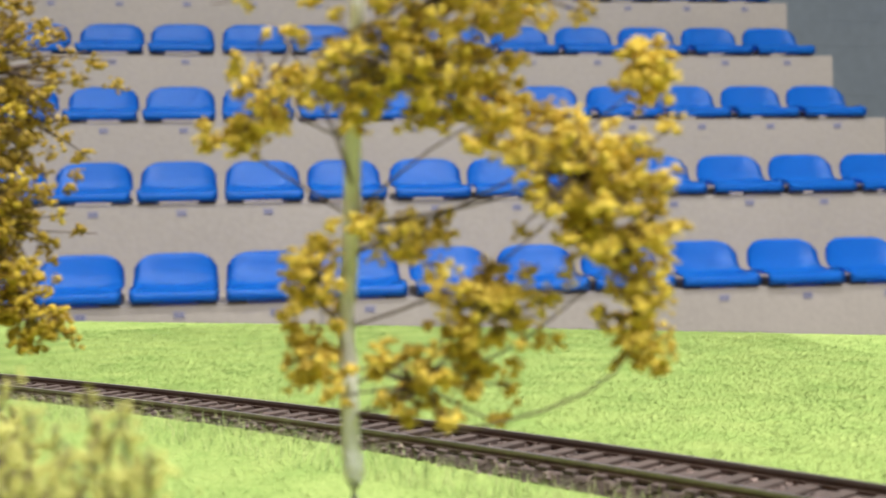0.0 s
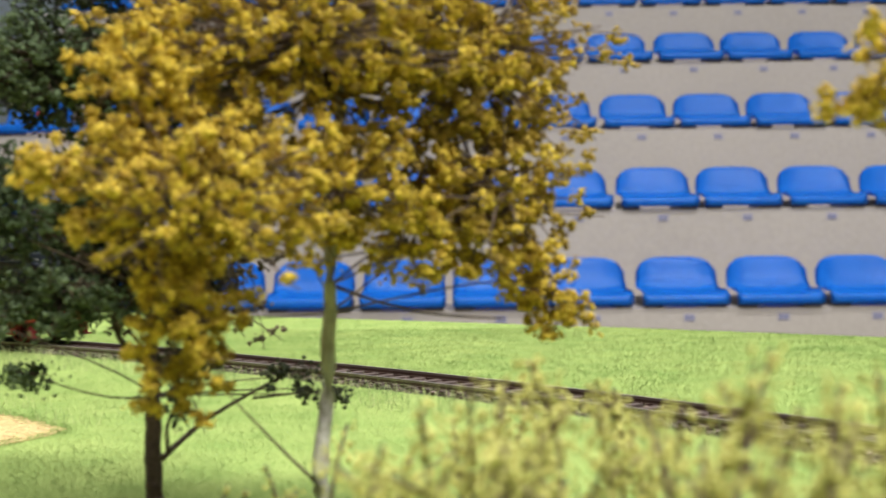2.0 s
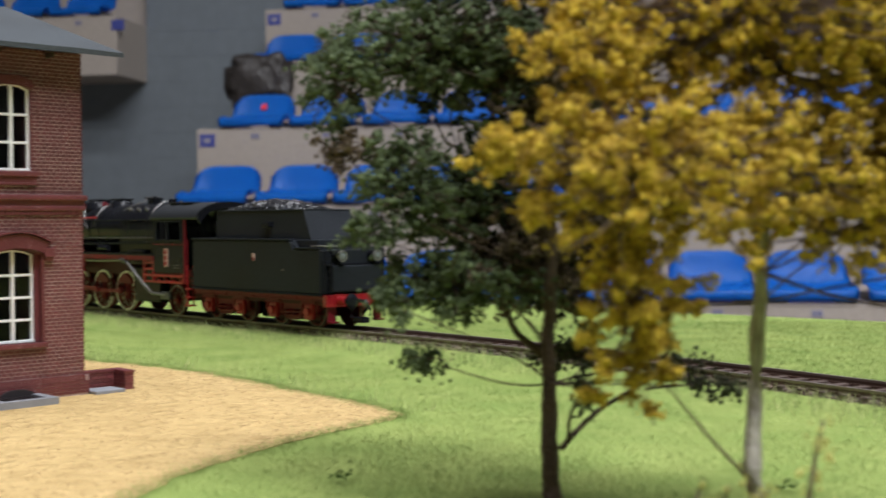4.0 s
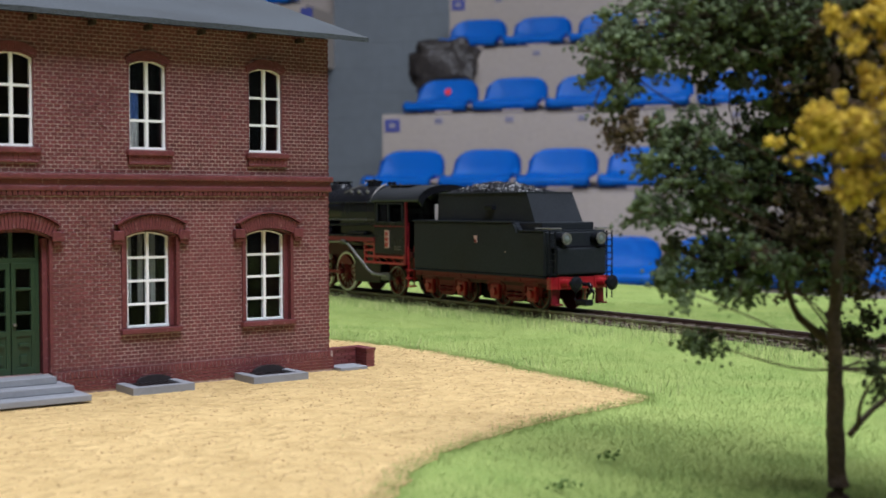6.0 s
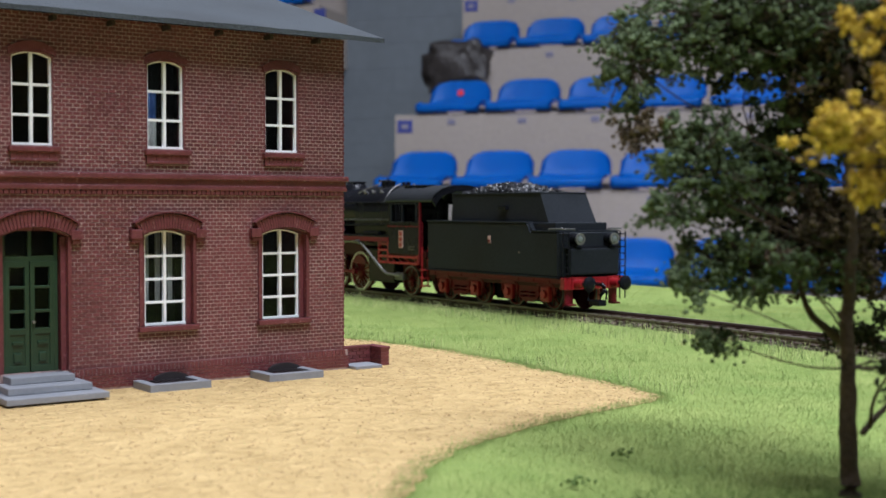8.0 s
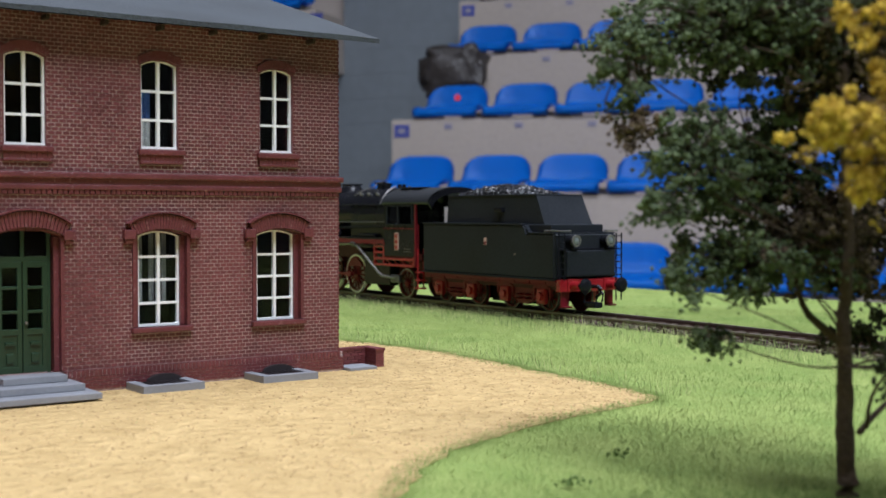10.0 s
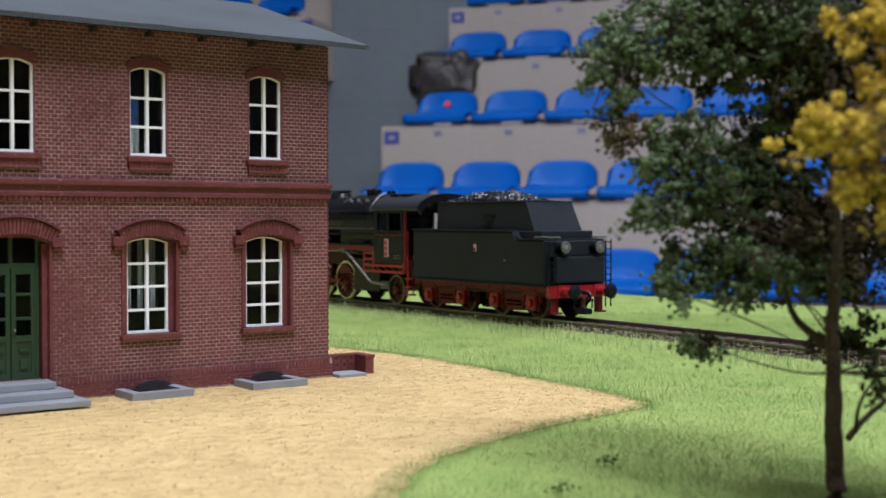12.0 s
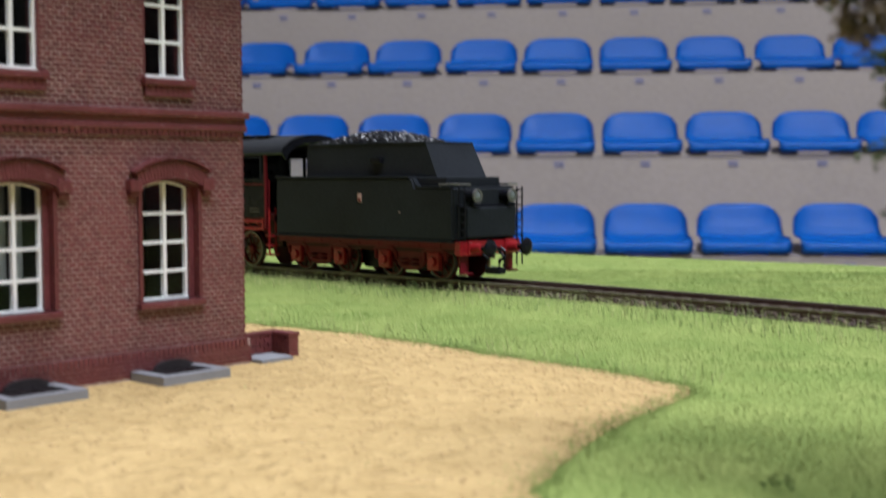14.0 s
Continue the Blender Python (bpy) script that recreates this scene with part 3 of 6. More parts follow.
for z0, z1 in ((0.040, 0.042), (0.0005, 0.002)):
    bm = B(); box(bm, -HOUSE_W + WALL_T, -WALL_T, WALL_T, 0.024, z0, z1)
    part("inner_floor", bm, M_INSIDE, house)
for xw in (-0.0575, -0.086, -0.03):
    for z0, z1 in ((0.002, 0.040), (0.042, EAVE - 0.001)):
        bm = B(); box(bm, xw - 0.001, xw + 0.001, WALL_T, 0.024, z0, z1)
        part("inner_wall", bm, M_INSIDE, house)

# projecting bands and plinth
bm = B()
box(bm, -HOUSE_W - 0.0008, 0.0008, -0.0014, 0.0, 0.0428, 0.0440, 0.0003)
box(bm, -HOUSE_W - 0.0006, 0.0006, -0.0009, 0.0, 0.0405, 0.0416, 0.0003)
box(bm, -HOUSE_W - 0.0004, 0.0004, -0.0006, 0.0, 0.0416, 0.0428)
for k in range(int(HOUSE_W / 0.0011)):
    x = -HOUSE_W + k * 0.0011
    box(bm, x + 0.0001, x + 0.0010, -0.0006, 0.0, 0.0397, 0.0406)
stuff(part("string_course", bm, M_BRICKTRIM, house, "moulded dark red brick band"))
DOOR_L, DOOR_R = -78.6 * MM, -64.7 * MM
for xa, xb in ((-HOUSE_W - 0.0008, DOOR_L), (DOOR_R, 0.0008)):
    bm = B(); box(bm, xa, xb, -0.0007, 0.0, -0.0008, 0.0040)
    part("plinth_core", bm, M_MORTAR, house)
bm = B()
for k in range(4):
    for xa, xb in ((-HOUSE_W - 0.0008, DOOR_L), (DOOR_R, 0.0008)):
        x = xa + (0.00085 if k % 2 else 0.0)
        while x < xb - 0.0003:
            box(bm, x + 0.00006, min(x + 0.00164, xb), -0.00082, -0.0006, 0.00006 + k * 0.0007, 0.00064 + k * 0.0007)
            x += 0.0017
for xa, xb in ((-HOUSE_W - 0.0008, DOOR_L), (DOOR_R, 0.0008)):
    x = xa
    while x < xb - 0.0008:
        box(bm, x + 0.00008, x + 0.00082, -0.0009, 0.0, 0.0028, 0.0041)
        x += 0.0009
stuff(part("plinth", bm, M_BRICKTRIM, house, "dark red brick plinth with a soldier course"))


def hood(o):
    """Raised brick arch over an opening, with stepped feet."""
    bm = B()
    n = 22
    low_o = o[5] != "upper"
    dz, up = (0.0, 0.0036) if low_o else (0.0, 0.0021)
    grow = 0.0016 if low_o else 0.0006
    inner = segment(o[0] - 0.0003, o[1] + 0.0003, o[3] + dz, o[4], n)
    outer = segment(o[0] - grow, o[1] + grow, o[3] + dz + up * 0.72, o[4] + up * 0.25, n)
    proud = -0.0013 if low_o else -0.0005
    for k in range(n):
        a, b = inner[k], inner[k + 1]
        c, d = outer[k + 1], outer[k]
        q = [Vector(p) for p in (a, b, c, d)]
        mid = sum(q, Vector((0, 0))) / 4
        s = [mid + (p - mid) * 0.86 for p in q]
        prism(bm, [(p.x, p.y) for p in s][::-1], -proud + 0.0002, pose(0, proud, 0))
    if low_o:
        top = segment(o[0] - grow - 0.0004, o[1] + grow + 0.0004, o[3] + dz + up * 0.75, o[4] + up * 0.3, n)
        for k in range(n):
            a, b = outer[k], outer[k + 1]
            c, d = top[k + 1], top[k]
            prism(bm, [a, b, c, d][::-1], 0.0019, pose(0, -0.0019, 0))
        for x0, x1 in ((o[0] - 0.0026, o[0] - 0.0002), (o[1] + 0.0002, o[1] + 0.0026)):
            box(bm, x0, x1, -0.0015, 0.0, o[3] - 0.0006, o[3] + 0.0014, 0.0002)
            box(bm, x0 + 0.0003, x1 - 0.0003, -0.0011, 0.0, o[3] - 0.0014, o[3] - 0.0006, 0.0002)
    soffit = segment(o[0] + 0.0001, o[1] - 0.0001, o[3] - 0.0001, o[4] * 0.98, n)
    roofing = segment(o[0], o[1], o[3] + 0.0001, o[4], n)
    for k in range(n):
        prism(bm, [soffit[k], soffit[k + 1], roofing[k + 1], roofing[k]][::-1], WALL_T - 0.0002, pose(0, -0.0002, 0))
    bmesh.ops.recalc_face_normals(bm, faces=bm.faces[:])
    stuff(part("window_arch" if o[5] != "door" else "door_arch", bm, M_BRICKTRIM, house, "raised red brick arch"))


def surround(o):
    """The stepped jamb inside a lower opening."""
    for x0, x1 in ((o[0], o[0] + 0.0012), (o[1] - 0.0012, o[1])):
        bm = B(); box(bm, x0, x1, 0.0010, WALL_T - 0.0002, o[2], o[3])
        part("jamb", bm, M_BRICKTRIM, house)
    for x0, x1 in ((o[0] - 0.0005, o[0] + 0.0002), (o[1] - 0.0002, o[1] + 0.0005)):
        bm = B(); box(bm, x0, x1, -0.0005, 0.0012, o[2] + 0.0002, o[3])
        part("corner_bead", bm, M_BRICKTRIM, house)


def sash(o, x0, x1, rows, depth):
    """White window: outer frame with arched head, one mullion, crossbars, panes."""
    w = new("window")
    w.empty_display_size = 0.005
    w.parent = house
    z0, zs, rise = o[2], o[3], o[4] * (x1 - x0) / (o[1] - o[0])
    bm = B()
    t = 0.00046
    arc_o = segment(x0, x1, zs, rise, 12)
    arc_i = segment(x0 + t, x1 - t, zs - t * 0.3, rise * 0.9 - t * 0.2, 12)
    for k in range(12):
        prism(bm, [arc_o[k], arc_o[k + 1], arc_i[k + 1], arc_i[k]][::-1], 0.0008)
    box(bm, x0, x0 + t, 0, 0.0008, z0, zs)
    box(bm, x1 - t, x1, 0, 0.0008, z0, zs)
    box(bm, x0, x1, -0.0002, 0.0008, z0, z0 + t * 1.1)
    bmesh.ops.recalc_face_normals(bm, faces=bm.faces[:])
    bmesh.ops.translate(bm, verts=bm.verts[:], vec=(0, depth, 0))
    part("frame", bm, M_WINWHITE, w)
    xm = (x0 + x1) / 2
    bm = B(); box(bm, xm - 0.00032, xm + 0.00032, depth - 0.0002, depth + 0.0007, z0 + t, zs + rise - t * 0.6)
    part("mullion", bm, M_WINWHITE, w)
    zt = zs + rise * 0.5
    for k in range(1, rows):
        z = z0 + (zt - z0) * k / rows
        bm = B(); box(bm, x0 + t * 0.5, x1 - t * 0.5, depth - 0.0001, depth + 0.0006, z - 0.00026, z + 0.00026)
        part("crossbar", bm, M_WINWHITE, w)
    bm = B(); box(bm, x0 + t * 0.5, x1 - t * 0.5, depth + 0.0004, depth + 0.00062, z0 + t, zs + rise * 0.25)
    pane = part("pane", bm, M_GLASS, w, "clear window pane")
    pane.visible_shadow = False
    return w


def sill(x0, x1, z, deep, drop):
    bm = B()
    box(bm, x0, x1, -deep, 0.002, z - 0.0011, z, 0.0002)
    if drop:
        for k in range(int((x1 - x0) / 0.0011)):
            box(bm, x0 + 0.0004 + k * 0.0011, x0 + 0.0013 + k * 0.0011, -deep * 0.55, 0.0, z - 0.0024, z - 0.0011)
        box(bm, x0 + 0.0004, x1 - 0.0004, -deep * 0.45, 0.0, z - 0.0024, z - 0.0011)
        box(bm, x0 + 0.0004, x1 - 0.0004, -deep * 0.6, 0.0, z - 0.0030, z - 0.0024, 0.0002)
    part("window_sill", bm, M_BRICKTRIM, house, "red brick window sill")


for o in OPEN:
    hood(o)
    if o[5] == "upper":
        for x0, x1 in ((o[0], o[0] + 0.0002), (o[1] - 0.0002, o[1])):
            bm = B(); box(bm, x0, x1, -0.0001, WALL_T - 0.0002, o[2], o[3])
            part("jamb", bm, M_BRICKTRIM, house)
        sash(o, o[0] + 0.0002, o[1] - 0.0002, 3, 0.0007)
        sill(o[0] - 0.0006, o[1] + 0.0011, o[2] - 0.0002, 0.0012, True)
    elif o[5] == "lower":
        surround(o)
        sash(o, o[0] + 0.0012, o[1] - 0.0012, 4, 0.0016)
        sill(o[0] - 0.0008, o[1] + 0.0008, o[2], 0.0013, False)

# added strips behind two windows imitate pane reflections: pale below, blue and grey above
bm = B()
for x0, x1 in ((-0.0480, -0.0458), (-0.0445, -0.0432), (-0.0418, -0.0404)):
    prev = None
    for k in range(9):
        x = x0 + (x1 - x0) * k / 8
        pr = (bm.verts.new((x, 0.0042 + 0.0004 * math.sin(k * 1.9), 0.0170)), bm.verts.new((x, 0.0042 + 0.0004 * math.sin(k * 1.9), 0.0318)))
        if prev:
            bm.faces.new((prev[0], pr[0], pr[1], prev[1]))
        prev = pr
bmesh.ops.solidify(bm, geom=bm.faces[:], thickness=0.0002)
part("curtain", bm, M_PALEREFLECT, house, "thin pale strips behind the window, imitating reflections in its panes")

# blue and grey strips stand in for the seats mirrored in the pane
for z0, z1, mat, words in ((0.0558, 0.0612, M_BLUEREFLECT, "blue strip imitating a seat reflection in an upper window"), (0.0498, 0.0556, M_PALEREFLECT, "grey strip imitating a reflection in an upper window")):
    bm = B()
    prev = None
    for k in range(9):
        x = -0.0476 + 0.0037 * k / 8
        pr = (bm.verts.new((x, 0.0040 + 0.0003 * math.sin(k * 1.7), z0)), bm.verts.new((x, 0.0040 + 0.0003 * math.sin(k * 1.7), z1)))
        if prev:
            bm.faces.new((prev[0], pr[0], pr[1], prev[1]))
        prev = pr
    bmesh.ops.solidify(bm, geom=bm.faces[:], thickness=0.0002)
    part("curtain", bm, mat, house, words)

bm = B(); box(bm, 0.0, 0.0003, 0.0002, HOUSE_D, 0.0, EAVE)
part("corner_facing", bm, M_BRICKTRIM, house, "plain red brick side")
bm = B(); box(bm, 0.0008, 0.0010, -0.0008, 0.0, 0.0, 0.0040)
part("corner_stone", bm, M_BRICKTRIM, house)

# double door with glazed panels and a transom light
door = new("door")
door.empty_display_size = 0.005
door.parent = house
dx0, dx1, dz0 = -77.4 * MM, -66.2 * MM, 4.0 * MM
DD = 0.0021
bm = B()
box(bm, dx0, dx1, DD, DD + 0.001, 26.2 * MM, 27.2 * MM)
box(bm, dx0, dx0 + 0.0007, DD, DD + 0.001, dz0, 32.0 * MM)
box(bm, dx1 - 0.0007, dx1, DD, DD + 0.001, dz0, 32.0 * MM)
box(bm, (dx0 + dx1) / 2 - 0.00035, (dx0 + dx1) / 2 + 0.00035, DD, DD + 0.001, 27.2 * MM, 32.4 * MM)
part("door_frame", bm, M_DOOR, door, "green painted frame")
bm = B(); box(bm, dx0 - 0.001, dx1 + 0.001, DD + 0.0004, DD + 0.0006, 27.2 * MM, 32.6 * MM)
pane = part("transom_pane", bm, M_GLASS, door); pane.visible_shadow = False
xm = (dx0 + dx1) / 2
for x0, x1 in ((dx0 + 0.0007, xm - 0.0001), (xm + 0.0001, dx1 - 0.0007)):
    bm = B()
    box(bm, x0, x0 + 0.0009, DD, DD + 0.0009, dz0, 26.2 * MM, 0.0001)
    box(bm, x1 - 0.0009, x1, DD, DD + 0.0009, dz0, 26.2 * MM, 0.0001)
    for z, t in ((dz0 + 0.0007, 0.0007), (12.2 * MM, 0.0006), (16.2 * MM, 0.0003), (21.0 * MM, 0.0003), (25.6 * MM, 0.0006)):
        box(bm, x0 + 0.0008, x1 - 0.0008, DD, DD + 0.0009, z - t, z + t, 0.0001)
    box(bm, x0 + 0.0008, x1 - 0.0008, DD + 0.0003, DD + 0.0008, dz0, 12.2 * MM)
    box(bm, x0 + 0.0016, x1 - 0.0016, DD - 0.0002, DD + 0.0004, dz0 + 0.002, 8.0 * MM, 0.0003)
    box(bm, x0 + 0.0014, x1 - 0.0014, DD - 0.0003, DD + 0.0004, 9.6 * MM, 10.2 * MM, 0.0001)
    leaf = part("door_leaf", bm, M_DOOR, door, "green panelled door leaf")
    bm = B(); box(bm, x0 + 0.0008, x1 - 0.0008, DD + 0.0004, DD + 0.0006, 12.6 * MM, 25.2 * MM)
    pane = part("door_pane", bm, M_GLASS, leaf); pane.visible_shadow = False
bm = B()
rod(bm, (xm + 0.0006, DD, 14.0 * MM), (xm + 0.0006, DD - 0.0007, 14.0 * MM), 0.0003)
part("door_handle", bm, M_STEEL, door, "small steel handle")
surround(OPEN[-1])

# steps of grey plastic
for k, (w, d, z1) in enumerate(((9.9, 14.0, 1.2), (8.2, 9.4, 2.6), (6.3, 5.0, 4.0))):
    bm = B(); box(bm, (-71.6 - w) * MM + 0.0, (-71.6 + w) * MM, -d * MM, 0.002 if k == 2 else -0.0009, (z1 - 1.35 if k else 0.0) * MM, z1 * MM, 0.00015)
    part("door_step", bm, M_GREY, house, "grey stone step")

# roof of grey felt with rafter ends under the eave
SL = math.tan(radians(17))
OVER = 0.0062
X1, X0 = 0.0074, -HOUSE_W - 0.0074
bm = B()
yr = HOUSE_D / 2
t = 0.0011
ez = EAVE - 0.0008
nx = 40
rows_t, rows_b = [], []
for y, z in ((-OVER, ez), (yr, ez + (yr + OVER) * SL), (HOUSE_D + OVER, ez)):
    rows_t.append([bm.verts.new((X0 + (X1 - X0) * i / nx, y, z + t + 0.0002 * noise.noise(Vector((i * 0.7, y * 90, 2))))) for i in range(nx + 1)])
    rows_b.append([bm.verts.new((X0 + (X1 - X0) * i / nx, y, z)) for i in range(nx + 1)])
for a, b, c, d in ((rows_t[0], rows_t[1], rows_b[0], rows_b[1]), (rows_t[1], rows_t[2], rows_b[1], rows_b[2])):
    for i in range(nx):
        bm.faces.new((a[i], a[i + 1], b[i + 1], b[i]))
        bm.faces.new((c[i + 1], c[i], d[i], d[i + 1]))
for i in range(nx):
    bm.faces.new((rows_b[0][i], rows_b[0][i + 1], rows_t[0][i + 1], rows_t[0][i]))
    bm.faces.new((rows_b[2][i + 1], rows_b[2][i], rows_t[2][i], rows_t[2][i + 1]))
for i in (0, nx):
    for a in (0, 1):
        bm.faces.new((rows_b[a][i], rows_t[a][i], rows_t[a + 1][i], rows_b[a + 1][i]))
bmesh.ops.recalc_face_normals(bm, faces=bm.faces[:])
roof = part("roof", bm, M_ROOF, house, "grey felt roof with a slightly wavy edge")
for x in (0.0, -HOUSE_W + WALL_T):
    bm = B()
    prism(bm, [(0.0, EAVE), (HOUSE_D, EAVE), (HOUSE_D / 2, EAVE + HOUSE_D / 2 * SL)], WALL_T, pose(x, 0, 0, 0, 0, 90))
    part("gable", bm, M_BRICKTRIM, house)
x = -HOUSE_W + 0.006
while x < -0.003:
    bm = B(); box(bm, x - 0.0004, x + 0.0004, -0.0030, 0.0, -0.0004, 0.0006, 0.0001)
    bmesh.ops.transform(bm, verts=bm.verts[:], matrix=pose(0, 0, EAVE - 0.0012, 0, 0, 0))
    part("rafter_end", bm, M_DARKWOOD, house)
    x += 0.0120

# light wells before the cellar windows
for xc in (-18.0, -45.0):
    well = new("light_well")
    well.empty_display_size = 0.005
    well.parent = house
    bm = B()
    x0, x1 = (xc - 6.7) * MM, (xc + 6.7) * MM
    box(bm, x0, x1, -0.0102, -0.0084, -0.0006, 0.0011, 0.0001)
    box(bm, x0, x0 + 0.002, -0.0084, -0.0012, -0.0006, 0.0011, 0.0001)
    box(bm, x1 - 0.002, x1, -0.0084, -0.0012, -0.0006, 0.0011, 0.0001)
    part("kerb", bm, M_GREY, well, "grey stone kerb")
    bm = B()
    box(bm, x0 + 0.002, x1 - 0.002, -0.0084, -0.0012, -0.0006, 0.0005)
    for k in range(9):
        xx = x0 + 0.0028 + k * 0.0011
        box(bm, xx - 0.0002, xx + 0.0002, -0.0084, -0.0012, 0.0005, 0.0009)
    part("grating", bm, M_GRATE, well, "dark grating")
    bm = B()
    xw = xc + 1.6
    prism(bm, [((xw - 3.9) * MM, 0.0005)] + [(xw * MM + 3.9 * MM * math.cos(math.pi - math.pi * k / 10), 0.0009 + 0.0014 * math.sin(math.pi * k / 10)) for k in range(11)] + [((xw + 3.9) * MM, 0.0005)], 0.0008, pose(0, -0.0019, 0))
    bmesh.ops.recalc_face_normals(bm, faces=bm.faces[:])
    part("cellar_window", bm, M_GRATE, well, "dark arched cellar opening")

# a low brick wall beside the corner, on a grey slab
low = thing("low_wall", house.matrix_world @ pose(0, 0, 0), "low red brick wall on a grey slab beside the station", "wall")
bm = B(); box(bm, 0.0012, 0.0086, -0.0034, 0.0030, -0.0006, 0.0003, 0.0002)
part("slab", bm, M_GREY, low, "grey stone slab")
bm = B(); box(bm, 0.0012, 0.0104, 0.0045, 0.0064, -0.0006, 0.0034); box(bm, 0.0104, 0.0123, -0.0002, 0.0064, -0.0006, 0.0034)
part("core", bm, M_BRICKTRIM, low)
for k in range(5):
    z = -0.0004 + k * 0.0008
    for i in range(5):
        x0 = 0.0013 + i * 0.0020 + (0.001 if k % 2 else 0)
        bm = B(); box(bm, x0, min(0.0104, x0 + 0.00185), 0.0043, 0.0050, z, z + 0.00068)
        part("brick", bm, M_BRICK, low)
    for y0, y1 in ((-0.0004, 0.0017), (0.0019, 0.0040), (0.0042, 0.0064)) if k % 2 else ((-0.0004, 0.0006), (0.0008, 0.0029), (0.0031, 0.0064)):
        bm = B(); box(bm, 0.0102, 0.0125, y0, y1, z, z + 0.00068)
        part("brick", bm, M_BRICK, low)
bm = B(); box(bm, 0.0010, 0.0127, 0.0041, 0.0066, 0.0034, 0.0040, 0.0001); box(bm, 0.0100, 0.0127, -0.0006, 0.0041, 0.0034, 0.0040, 0.0001)
part("coping", bm, M_BRICKTRIM, low)


# ---- the train at rest: tender and locomotive ----
OCT = ((1, 0, 0), (-1, 0, 0), (0, 1, 0), (0, -1, 0), (0, 0, 1), (0, 0, -1))
OCTF = ((0, 2, 4), (2, 1, 4), (1, 3, 4), (3, 0, 4), (2, 0, 5), (1, 2, 5), (3, 1, 5), (0, 3, 5))


def wheel(owner, x, y, r, side, rim_mat, spoke_mat, spokes=12, weight=True, label=""):
    """Spoked wheel with a white tyre; its axis lies across the track."""
    bm = B()
    t = 0.0011
    lathe(bm, [(r * 0.80, -t * 0.4), (r * 0.80, t * 0.4), (r * 0.90, t * 0.4), (r * 0.90, -t * 0.4), (r * 0.80, -t * 0.4)], 36)
    lathe(bm, [(0.0, -t * 0.6), (r * 0.22, -t * 0.6), (r * 0.22, t * 0.6), (r * 0.12, t * 0.8), (0.0, t * 0.8)], 16)
    for k in range(spokes):
        a = 2 * math.pi * k / spokes + 0.1
        rod(bm, (math.cos(a) * r * 0.15, math.sin(a) * r * 0.15, 0), (math.cos(a) * r * 0.82, math.sin(a) * r * 0.82, 0), r * 0.055, r * 0.04, 6)
    lathe(bm, [(r * 0.85, -t * 0.7), (r * 0.85, -t * 0.4), (r * 1.07, -t * 0.4), (r * 1.07, -t * 0.7), (r * 0.85, -t * 0.7)], 36)
    if weight:
        o = [(r * 0.80 * math.cos(a), r * 0.80 * math.sin(a)) for a in [math.pi * (0.15 + 0.7 * k / 10) for k in range(11)]]
        prism(bm, o, t * 0.7, pose(0, 0, t * 0.35, 90, 0, 0) @ pose(0, 0, 0, 0, 0, 0))
    bmesh.ops.transform(bm, verts=bm.verts[:], matrix=pose(x, y, r, -90 * side))
    w = part("wheel", bm, spoke_mat, owner, label)
    bm = B()
    lathe(bm, [(r * 0.90, -t * 0.38), (r * 0.90, t * 0.52), (r * 0.985, t * 0.52), (r, t * 0.3), (r, -t * 0.38), (r * 0.90, -t * 0.38)], 40)
    bmesh.ops.transform(bm, verts=bm.verts[:], matrix=pose(x, y, r, -90 * side))
    part("tyre", bm, rim_mat, w, "white-painted wheel tyre" if rim_mat is M_WHITE else "", smooth=False)
    return w


def buffer(owner, x, y, z, way):
    bm = B()
    box(bm, min(x, x + way * 0.0004), max(x, x + way * 0.0004), y - 0.0019, y + 0.0019, z - 0.0019, z + 0.0019, 0.0001)
    rod(bm, (x, y, z), (x + way * 0.0034, y, z), 0.0014, 0.0012, 14)
    b = part("buffer", bm, M_RED, owner, "red buffer housing")
    bm = B()
    rod(bm, (x + way * 0.0034, y, z), (x + way * 0.0060, y, z), 0.0007, None, 10)
    lathe(bm, [(0.0, 0.0), (0.0023, 0.0), (0.0023, 0.0005), (0.0014, 0.0010), (0.0, 0.0011)], 20, pose(x + way * 0.0058, y, z, 0, 90 * way))
    part("buffer_head", bm, M_BLACK, b, "round black buffer head")


TRAIN = pose(C0.x, C0.y, RAIL_Z, 0, 0, 143.5)
tender = thing("tender", TRAIN, "black four-axle coal tender with red underframe on the track", "tender")
HW = 0.0127
REAR = -0.0022
bm = B()
prism(bm, [(REAR, 0.0104), (0.0675, 0.0104), (0.0675, 0.0271), (0.0128, 0.0271), (0.0118, 0.0262), (0.0112, 0.0245), (REAR, 0.0245)], 2 * HW, pose(0, -HW, 0))
bmesh.ops.recalc_face_normals(bm, faces=bm.faces[:])
bmesh.ops.bevel(bm, geom=bm.edges[:], offset=0.0006, segments=3, affect="EDGES")
part("water_tank", bm, M_TENDER, tender, "dark green-black tank sides")
bm = B()
box(bm, REAR + 0.0002, 0.0677, -HW - 0.0002, HW + 0.0002, 0.0102, 0.0106, 0.0001)
box(bm, 0.0132, 0.0677, -HW - 0.0002, HW + 0.0002, 0.0268, 0.0273, 0.0001)
box(bm, REAR + 0.0008, 0.0112, -HW - 0.0001, HW + 0.0001, 0.0243, 0.0247, 0.0001)
part("beading", bm, M_TENDER, tender)
# rivet rows
bm = B()
for k in range(45):
    for z in (0.0112, 0.0262):
        if z > 0.02 and k < 9:
            continue
        for sd in (-1, 1):
            box(bm, 0.0004 + k * 0.00150, 0.0006 + k * 0.00150, sd * HW - 0.00006, sd * HW + 0.00006, z, z + 0.0002)
